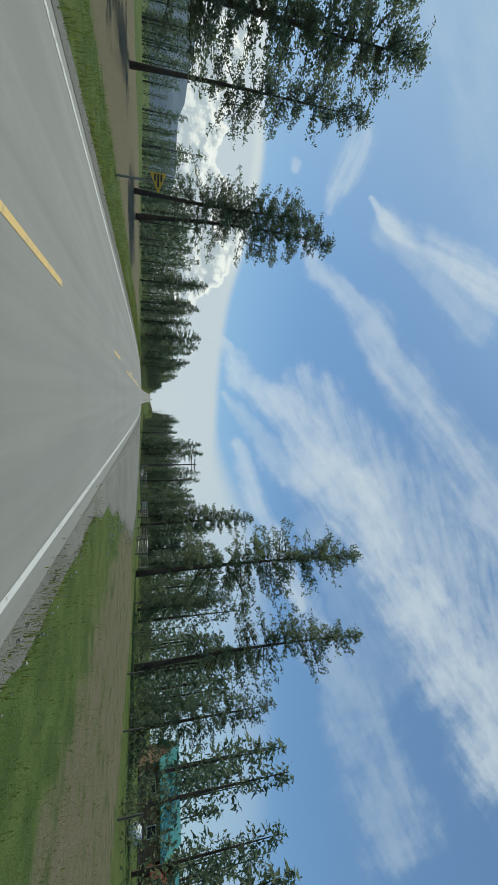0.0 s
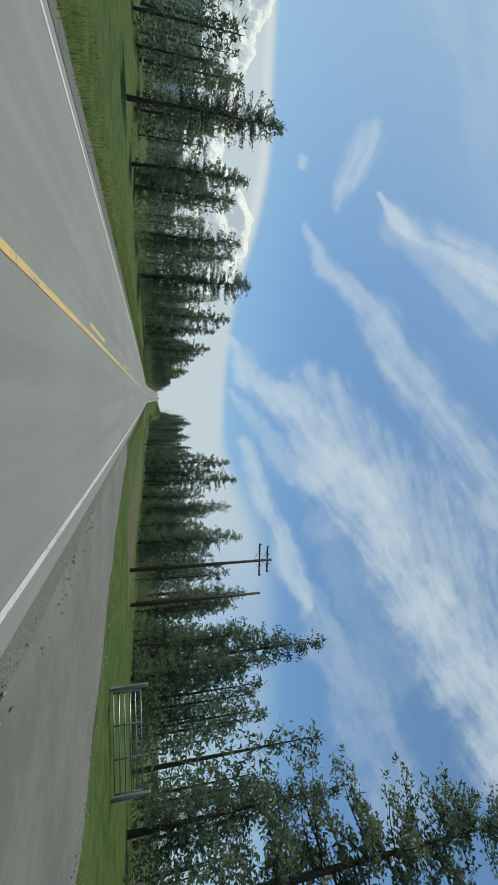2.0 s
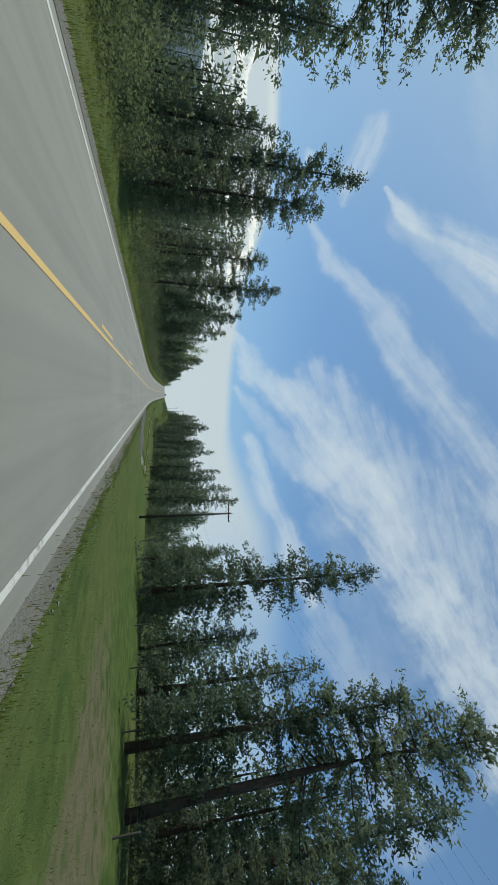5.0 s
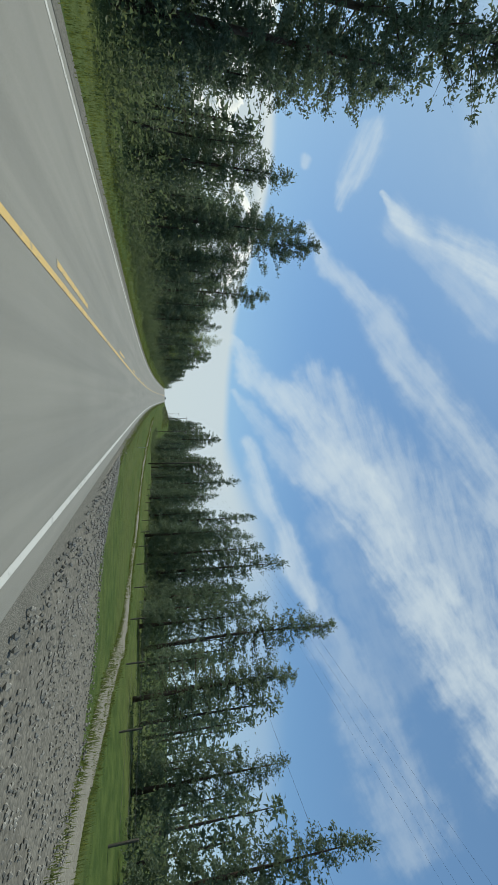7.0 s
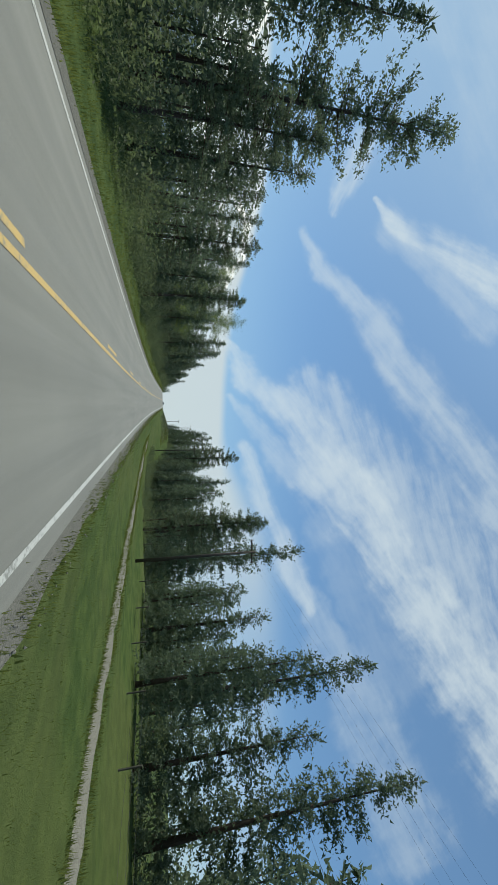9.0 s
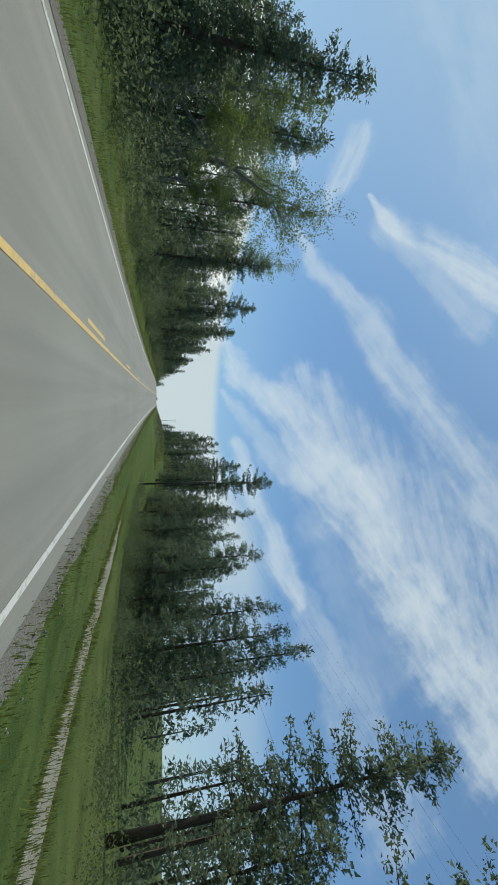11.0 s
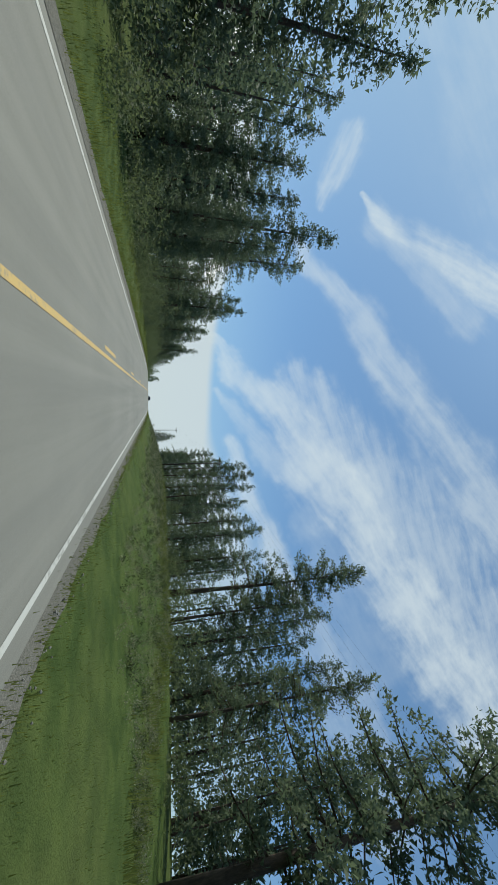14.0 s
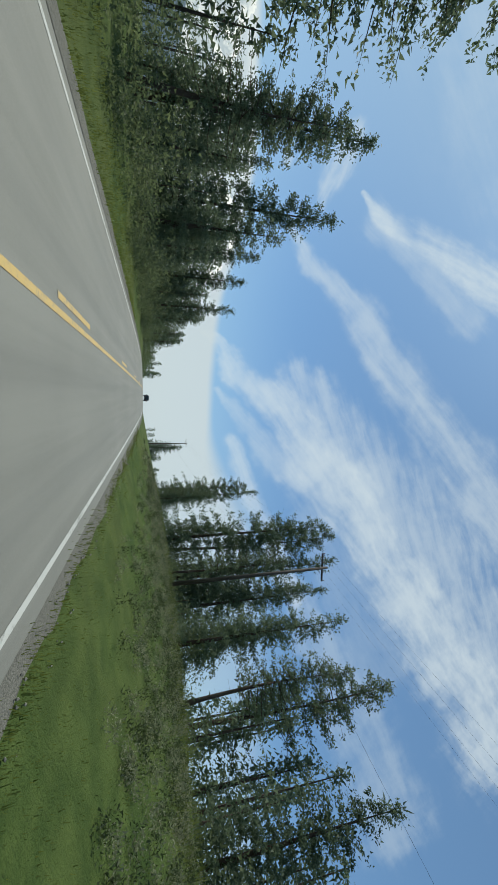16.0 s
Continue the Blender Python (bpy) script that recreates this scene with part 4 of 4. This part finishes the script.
xx = 5.2 + 9.6 * rg.rand(n) ** .8 + .5 * np.sin(yy * .5)
# thicker where the bank is highest
xx = np.concatenate([xx, 7.0 + 7.0 * rg.rand(1700)])
yy = np.concatenate([yy, rg.uniform(424, 486, 1700)])
side = rg.rand(len(xx)) < .55
brush("bank_weeds", [(float(a), float(b), rnd.uniform(.10, .24), rnd.uniform(.14, .38)) for a, b in zip(xx[side], yy[side])], "grey-green weeds on the grassy bank", M["weeds"], .085, 7, 8, .17, .36)
brush("bank_weeds", [(float(a), float(b), rnd.uniform(.12, .28), rnd.uniform(.14, .40)) for a, b in zip(xx[~side], yy[~side])], "dark green clumps of weeds on the grassy bank", M["dark_weeds"], .09, 7, 8, .18, .38)
n = 2600
yy = rg.uniform(384, 500, n)
xx = 13.6 + 1.3 * rg.randn(n)
grass("bank_grass", np.stack([xx, yy, np.full(n, 8), .7 + .8 * rg.rand(n)], 1), "tall yellow-green grass along the top of the bank", M["blades"], .15, .42, .014)


# ---- loose stones ----
def stones(name, spots, label, least=.012, most=.036, lift=.045):
    """Small angular stones lying on the gravel."""
    rs = np.random.RandomState(9)
    heap = Heap()
    for x, y in spots:
        z = float(land(x, y)) + lift
        s = rs.uniform(least, most)
        k = rs.uniform(.6, 1.3, (6, 3)) * s
        v = [(x + k[0, 0], y, z), (x - k[1, 0], y, z), (x, y + k[2, 1], z), (x, y - k[3, 1], z), (x, y, z + k[4, 2] * .8), (x, y, z - s)]
        heap.take(v, ((0, 2, 4), (2, 1, 4), (1, 3, 4), (3, 0, 4), (2, 0, 5), (1, 2, 5), (3, 1, 5), (0, 3, 5)))
    return tagged(new(name, heap.mesh(name, M["stone"])), label, "stones", kind="stuff")


pebbles = [(rnd.uniform(2.85, 3.6), rnd.uniform(-4, 470)) for _ in range(2600)]
pebbles += [(rnd.gauss(0, .45) + float(np.interp(y, (16, 31, 42, 56, 70), (5.0, 11.2, 12.4, 11.8, 8.2))), y) for y in np.linspace(14, 72, 1500)]
stones("loose_stones", pebbles, "loose grey stones scattered along the road's edge")


def driveway_spot():
    y = rnd.uniform(188, 210)
    far = float(np.interp(y, (186, 189, 192, 195, 198, 202, 205, 208, 212), (3.2, 4.6, 7.4, 9.0, 9.6, 9.6, 7.4, 4.8, 3.3)))
    return 2.9 + (far - 2.7) * rnd.random(), y


stones("loose_stones", [driveway_spot() for _ in range(4200)], "coarse grey rubble lying on the gravel driveway", .018, .055, .07)


# ---- poles and wires ----
def utility_pole(x, y, height, arms, label, turn=0.0):
    t = thing("utility_pole", label, "utility pole", "utility poles along the road", (x, y, float(land(x, y))), turn)
    h = Heap()
    h.take(*tube([(0, 0, -.5), (0, 0, height * .5), (0, 0, height)], [.17, .145, .11], 10))
    part("shaft", h.mesh("shaft", M["pole"], True), None, t)
    for k in range(arms):
        z = height - .35 - k * .75
        half = 1.25 if k == 0 else 1.55
        part("crossarm", boxed(half * 2, .11, .13, (0, .17, z), .012), M["pole"], t)
        for s in (-1, 1):
            br = Heap()
            br.take(*tube([(0, .16, z - .55), (s * half * .55, .2, z - .05)], [.018, .018], 5))
            part("brace", br.mesh("brace", M["dark_steel"]), None, t)
        for px in (-.95, -.35, .35, .95):
            ins = Heap()
            ins.take(*tube([(px * half, .17, z + .05), (px * half, .17, z + .12), (px * half, .17, z + .15), (px * half, .17, z + .24)], [.018, .02, .055, .03], 7))
            part("insulator", ins.mesh("insulator", M["porcelain"], True), None, t)
    return t


POLES = ((14.6, 87.6, 12.6, 2), (15.5, 187, 11.8, 1), (15.2, 282, 11.8, 1), (14.9, 367.8, 13.6, 1), (13.9, 464.5, 13.2, 1), (14.5, 560, 12.5, 1))
for x, y, h, arms in POLES:
    utility_pole(x, y, h, arms, "dark wooden utility pole with a crossarm" if arms == 1 else "dark wooden utility pole with two crossarms")
utility_pole(18.3, 88.6, 11.9, 0, "bare wooden utility pole beside the turnout fence")
utility_pole(22.7, 157.5, 9.5, 0, "bare wooden pole standing at the edge of the woods")


def wire(points, sag, r=.0032):
    h = Heap()
    for p, q in zip(points[:-1], points[1:]):
        p, q = Vector(p), Vector(q)
        pts = []
        for k in range(13):
            f = k / 12
            w = p.lerp(q, f)
            w.z -= sag * 4 * f * (1 - f)
            pts.append(w)
        h.take(*tube(pts, [r] * len(pts), 3))
    ob = new("overhead_wire", h.mesh("overhead_wire", M["wire"]))
    return tagged(ob, "thin dark overhead wire strung between utility poles", "wire", "overhead wires")


for off in (-1.19, -.44, .44, 1.19):
    wire([(x + off, y + .17, float(land(x, y)) + h - .11) for x, y, h, _ in POLES], .7)
wire([(x + .1, y + .12, float(land(x, y)) + h * .66) for x, y, h, _ in POLES], 1.0, .006)
wire([(18.3, 88.6, float(land(18.3, 88.6)) + 11.6), (15.8, 87.7, float(land(14.6, 87.6)) + 12.3)], .1)


# ---- fences, gate, signs ----
def post_mesh(h, w):
    bm = box(bmesh.new(), w, w, h + .4, pose(0, 0, h / 2 - .2), .015)
    me = bpy.data.meshes.new("post")
    bm.to_mesh(me)
    bm.free()
    me.materials.append(M["brown_wood"])
    return me


def rail_fence(points, rails, height, label, post_w=.13, rail=(.04, .12), wood="brown_wood"):
    """Posts with rails between them, each a part of its own."""
    x0, y0 = points[0]
    t = thing("rail_fence", label, "fence", "", (x0, y0, float(land(x0, y0))))
    pm = post_mesh(height, post_w)
    ground = [Vector((x, y, float(land(x, y)))) for x, y in points]
    for p in ground:
        ob = part("post", pm, None, t)
        ob.location = p - ground[0]
    for p, q in zip(ground[:-1], ground[1:]):
        d = q - p
        for k in range(rails):
            z = height * (k + .6) / rails
            mid = (p + q) / 2 - ground[0] + Vector((0, 0, z))
            bm = box(bmesh.new(), rail[0], d.length + .1, rail[1], Matrix.Translation(mid) @ d.to_track_quat("Y", "Z").to_matrix().to_4x4(), .008)
            part("rail", bm, M[wood], t)
    return t


rail_fence([(16.2, 40.5), (15.8, 43.6), (15.4, 46.6)], 4, 1.25, "weathered brown board fence beside the turnout")
rail_fence([(15.0, 49.5), (15.3, 52.6), (16.0, 55.8), (16.7, 58.6)], 5, 1.35, "tall weathered board corral beside the turnout")
rail_fence([(15.9, 66.2), (18.8, 66.0), (21.5, 65.5), (24, 65)], 3, 1.3, "dark board fence running on from the gate")


def wire_fence(points, label):
    x0, y0 = points[0]
    t = thing("wire_fence", label, "fence", "", (x0, y0, float(land(x0, y0))))
    pm = post_mesh(1.15, .09)
    ground = [Vector((x, y, float(land(x, y)))) for x, y in points]
    for p in ground:
        ob = part("post", pm, None, t)
        ob.location = p - ground[0]
    for z in (.4, .7, 1.0):
        h = Heap()
        for p, q in zip(ground[:-1], ground[1:]):
            a, b = p - ground[0] + Vector((0, 0, z)), q - ground[0] + Vector((0, 0, z))
            h.take(*tube([a, a.lerp(b, .5) - Vector((0, 0, .02)), b], [.006] * 3, 3))
        part("strand", h.mesh("strand", M["wire"]), None, t)


wire_fence([(19.2 + .6 * math.sin(y * .07), float(y)) for y in np.arange(96, 190, 5.2)], "wire fence on thin wooden posts along the meadow")
wire_fence([(17.8 + .4 * math.sin(y * .05), float(y)) for y in np.arange(206, 300, 5.2)], "wire fence on thin wooden posts along the lane")
wire_fence([(19.0, float(y)) for y in np.arange(2, 39, 4.8)], "wire fence on thin wooden posts round the yard")


def pipe_gate(x0, y0, x1, y1, height, label):
    """A steel field gate: frame, bars and uprights."""
    p, q = Vector((x0, y0, float(land(x0, y0)))), Vector((x1, y1, float(land(x1, y1))))
    t = thing("gate", label, "gate", "", tuple(p))
    d = q - p
    for f in (0, 1 / 3, 2 / 3, 1):
        h = Heap()
        b = d * f
        h.take(*tube([b + Vector((0, 0, .12)), b + Vector((0, 0, height))], [.03] * 2, 7))
        part("upright", h.mesh("upright", M["steel"], True), None, t)
    for z in np.linspace(.14, height, 6):
        h = Heap()
        h.take(*tube([Vector((0, 0, z)), d + Vector((0, 0, z))], [.024] * 2, 7))
        part("bar", h.mesh("bar", M["steel"], True), None, t)
    for e, s in ((Vector((0, 0, 0)), -1), (d, 1)):
        off = d.normalized() * .16 * s
        bm = box(bmesh.new(), .15, .15, height + .6, Matrix.Translation(e + off + Vector((0, 0, height / 2))), .02)
        part("gate_post", bm, M["grey_wood"], t)


pipe_gate(11.9, 70.0, 15.3, 68.9, 1.2, "closed grey steel field gate between wooden posts")
pipe_gate(17.0, 47.6, 20.6, 47.3, 1.2, "grey steel field gate in the yard")


def notice_board(x, y):
    t = thing("notice_board", "white notice board with dark lettering on two posts", "sign", "", (x, y, float(land(x, y))), -4)
    for s in (-.85, .85):
        part("post", boxed(.09, .09, 1.55, (s, .06, .52), .01), M["grey_wood"], t)
    board = part("board", boxed(1.9, .03, .78, (0, 0, .86), .006), M["sign_white"], t)
    r = random.Random(4)
    for k in range(3):
        z = .86 + .26 - k * .26
        cx = -.82
        while cx < .7:
            ln = min(r.uniform(.16, .42), .84 - cx)
            part("lettering", boxed(ln, .006, .13, (cx + ln / 2, -.019, z), 0), M["sign_ink"], board)
            cx += ln + .09


notice_board(17.1, 61.6)


def pennant(x, y):
    """The yellow pennant sign on its wooden post, pointing across the road."""
    t = thing("pennant_sign", "yellow pennant traffic sign on a wooden post", "traffic sign", "", (x, y, float(land(x, y))))
    part("post", boxed(.09, .07, 2.9, (0, .04, 1.0), .01), M["grey_wood"], t)
    bm = bmesh.new()
    f = bm.faces.new([bm.verts.new(v) for v in ((-.42, 0, 2.42), (-.42, 0, 1.58), (.62, 0, 2.0))])
    ext = bmesh.ops.extrude_face_region(bm, geom=[f])
    bmesh.ops.translate(bm, verts=[v for v in ext["geom"] if isinstance(v, bmesh.types.BMVert)], vec=(0, -.012, 0))
    bmesh.ops.recalc_face_normals(bm, faces=bm.faces)
    plate = part("plate", bm, M["sign_yellow"], t)
    for z, w in ((2.16, .34), (2.0, .62), (1.85, .34)):
        part("lettering", boxed(w, .006, .09, (-.34 + w / 2, -.017, z), 0), M["sign_ink"], plate)


pennant(-11.0, 21.4)


def delineator(x, y):
    t = thing("marker_post", "slim white roadside marker post in the grass", "marker post", "marker posts", (x, y, float(land(x, y))))
    part("post", boxed(.05, .02, 1.1, (0, 0, .45), .004), M["sign_white"], t)
    part("reflector", boxed(.08, .012, .13, (0, -.018, .92), .004), M["steel"], t)


for x, y in ((12.3, 357.0), (6.6, 243.0)):
    delineator(x, y)


# ---- houses and yard beyond the fence ----
def cabin(x, y, wide, deep, wall, turn, walls, label):
    t = thing("cabin", label, "house", "", (x, y, float(land(x, y))), turn)
    part("wall", boxed(wide, deep, wall, (0, 0, wall / 2), .03), M[walls], t)
    rise = wide * .32
    bm = bmesh.new()
    o, e = wide / 2 + .45, deep / 2 + .5
    prof = ((-o, wall - .2), (0, wall + rise), (o, wall - .2), (o, wall - .32), (0, wall + rise - .14), (-o, wall - .32))
    a = [bm.verts.new((px, -e, pz)) for px, pz in prof]
    b = [bm.verts.new((px, e, pz)) for px, pz in prof]
    for k in range(6):
        bm.faces.new((a[k], a[(k + 1) % 6], b[(k + 1) % 6], b[k]))
    bm.faces.new((a[0], a[5], a[4], a[1]))
    bm.faces.new((a[1], a[4], a[3], a[2]))
    bm.faces.new((b[1], b[4], b[5], b[0]))
    bm.faces.new((b[2], b[3], b[4], b[1]))
    bmesh.ops.recalc_face_normals(bm, faces=bm.faces)
    roof = part("roof", bm, M["teal"], t, "teal ribbed metal roof")
    slope = math.degrees(math.atan2(rise + .2, o))
    for s in (-1, 1):
        for k in range(9):
            py = -e + .3 + k * (2 * e - .6) / 8
            m = pose(s * o / 2, py, wall - .2 + (rise + .2) / 2 + .02, 0, s * slope, 0)
            part("rib", box(bmesh.new(), math.hypot(o, rise + .2), .05, .04, m), M["teal"], roof)
    bm = bmesh.new()
    for s in (-1, 1):
        v = [bm.verts.new(p) for p in ((-wide / 2, s * deep / 2 * .995, wall), (wide / 2, s * deep / 2 * .995, wall), (0, s * deep / 2 * .995, wall + rise - .2))]
        bm.faces.new(v)
    part("gable", bm, M[walls], t)
    for px in (-wide * .25, wide * .22):
        win = part("window", boxed(1.1, .08, 1.2, (px, -deep / 2 - .01, wall * .55), .01), M["sign_white"], t)
        part("pane", boxed(.92, .03, 1.02, (px, -deep / 2 - .05, wall * .55), 0), M["glass"], win)
    for py in (-deep * .2, deep * .25):
        win = part("window", boxed(.08, 1.2, 1.1, (-wide / 2 - .01, py, wall * .55), .01), M["sign_white"], t)
        part("pane", boxed(.03, 1.0, .92, (-wide / 2 - .05, py, wall * .55), 0), M["glass"], win)


cabin(49, 44, 7, 9, 2.8, 62, "logs", "brown timber cabin with a teal metal roof")
cabin(58, 38, 6, 8, 2.6, 70, "red", "dull red cabin with a teal metal roof")


def white_bale(x, y, ln, turn):
    t = thing("covered_pile", "long low pile wrapped in white sheeting", "covered pile", "white covered piles", (x, y, float(land(x, y))), turn)
    h = Heap()
    rs = random.Random(int(x * 10))
    pts = [(k * ln / 6 - ln / 2, rs.uniform(-.06, .06), .45 + rs.uniform(-.05, .05)) for k in range(7)]
    h.take(*tube(pts, [.32, .5, .52, .49, .53, .5, .3], 10))
    part("sheet", h.mesh("sheet", M["plastic_white"], True), None, t)


for x, y, ln, turn in ((31, 25.5, 3.5, 30), (36, 23.0, 6.0, 10)):
    white_bale(x, y, ln, turn)


# ---- the vehicle ahead ----
def loft(bm, rows):
    """Closed skin through cross-sections; rows: y with half width, bottom, top, and inward lean of the top."""
    rings = []
    for y, w, z0, z1, lean in rows:
        rings.append([bm.verts.new(p) for p in ((-w, y, z0 + .12), (-w + .08, y, z0), (w - .08, y, z0), (w, y, z0 + .12), (w - lean * .35, y, (z0 + z1) / 2 + .1), (w - lean - .1, y, z1), (-w + lean + .1, y, z1), (-w + lean * .35, y, (z0 + z1) / 2 + .1))])
    for a, b in zip(rings[:-1], rings[1:]):
        for k in range(8):
            bm.faces.new((a[k], a[(k + 1) % 8], b[(k + 1) % 8], b[k]))
    bm.faces.new(rings[0][::-1])
    bm.faces.new(rings[-1])
    bmesh.ops.recalc_face_normals(bm, faces=bm.faces)
    return bm


def wheel_parts(t, x, y):
    h = Heap()
    h.take(*tube([(x - .11, y, .36), (x - .09, y, .36), (x + .09, y, .36), (x + .11, y, .36)], [.31, .36, .36, .31], 18))
    w = part("wheel", h.mesh("wheel", M["rubber"], True), None, t)
    h = Heap()
    s = 1 if x > 0 else -1
    h.take(*tube([(x + s * .06, y, .36), (x + s * .118, y, .36)], [.2, .22], 14))
    part("rim", h.mesh("rim", M["steel"], True), None, w)


def car_ahead(x, y):
    t = thing("off_road_car", "dark grey boxy off-road car seen from behind", "car", "", (x, y, float(road_z(y))))
    part("body", loft(bmesh.new(), ((-2.15, .86, .5, 1.08, .03), (-2.1, .92, .42, 1.12, .03), (0, .93, .4, 1.14, .03), (1.2, .93, .4, 1.12, .04), (2.0, .88, .45, 1.0, .06), (2.12, .8, .5, .95, .06))), M["paint_grey"], t)
    part("cabin", loft(bmesh.new(), ((-2.05, .86, 1.08, 1.84, .10), (-1.9, .88, 1.08, 1.9, .11), (.3, .88, 1.08, 1.9, .11), (1.0, .86, 1.08, 1.2, .06))), M["paint_grey"], t)
    part("rear_window", boxed(1.3, .03, .5, (0, -2.075, 1.5), .01, (-2, 0, 0)), M["glass"], t)
    part("roof_edge", boxed(1.5, .12, .05, (0, -2.0, 1.9), .01), M["paint_white"], t, "pale roof edge")
    part("bumper", boxed(1.78, .2, .2, (0, -2.24, .56), .03), M["dark_steel"], t)
    part("plate", boxed(.34, .02, .17, (0, -2.36, .62), .004), M["sign_white"], t)
    spare = Heap()
    spare.take(*tube([(.1, -2.36, 1.02), (.1, -2.32, 1.02), (.1, -2.16, 1.02)], [.30, .35, .35], 18))
    part("spare_wheel", spare.mesh("spare_wheel", M["rubber"], True), None, t)
    for s in (-1, 1):
        part("tail_light", boxed(.12, .05, .26, (s * .84, -2.16, .92), .01), M["lens_red"], t)
        part("side_window", boxed(.03, 1.5, .48, (s * .87, -.8, 1.46), .01), M["glass"], t)
        part("wing_mirror", boxed(.22, .1, .17, (s * 1.03, .7, 1.2), .03), M["dark_steel"], t)
        for wy in (-1.35, 1.35):
            wheel_parts(t, s * .82, wy)


car_ahead(.25, 560)


# ---- far hills ----
def hill(name, centre, wide, high, deep, seed):
    rs = np.random.RandomState(seed)
    nx, ny = 60, 12
    ph = rs.rand(6) * 6
    verts = []
    for j in range(ny + 1):
        for i in range(nx + 1):
            u, v = i / nx * 2 - 1, j / ny * 2 - 1
            z = high * max(0, 1 - u * u) ** .8 * max(0, 1 - v * v) ** .5
            z *= .8 + .14 * math.sin(u * 5 + ph[0]) + .07 * math.sin(u * 13 + ph[1]) + .03 * math.sin(u * 37 + v * 9 + ph[2])
            verts.append((u * wide / 2, v * deep / 2, z - 2))
    w = nx + 1
    faces = [(r * w + c, r * w + c + 1, (r + 1) * w + c + 1, (r + 1) * w + c) for r in range(ny) for c in range(nx)]
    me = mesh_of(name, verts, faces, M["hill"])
    me.polygons.foreach_set("use_smooth", [True] * len(me.polygons))
    ob = new(name, me)
    ob.matrix_world = pose(*centre)
    return tagged(ob, "distant wooded mountain ridge with blue haze painted in its colour", "hill", kind="structure")


# wooded ridges, their distance haze painted as blue in the material
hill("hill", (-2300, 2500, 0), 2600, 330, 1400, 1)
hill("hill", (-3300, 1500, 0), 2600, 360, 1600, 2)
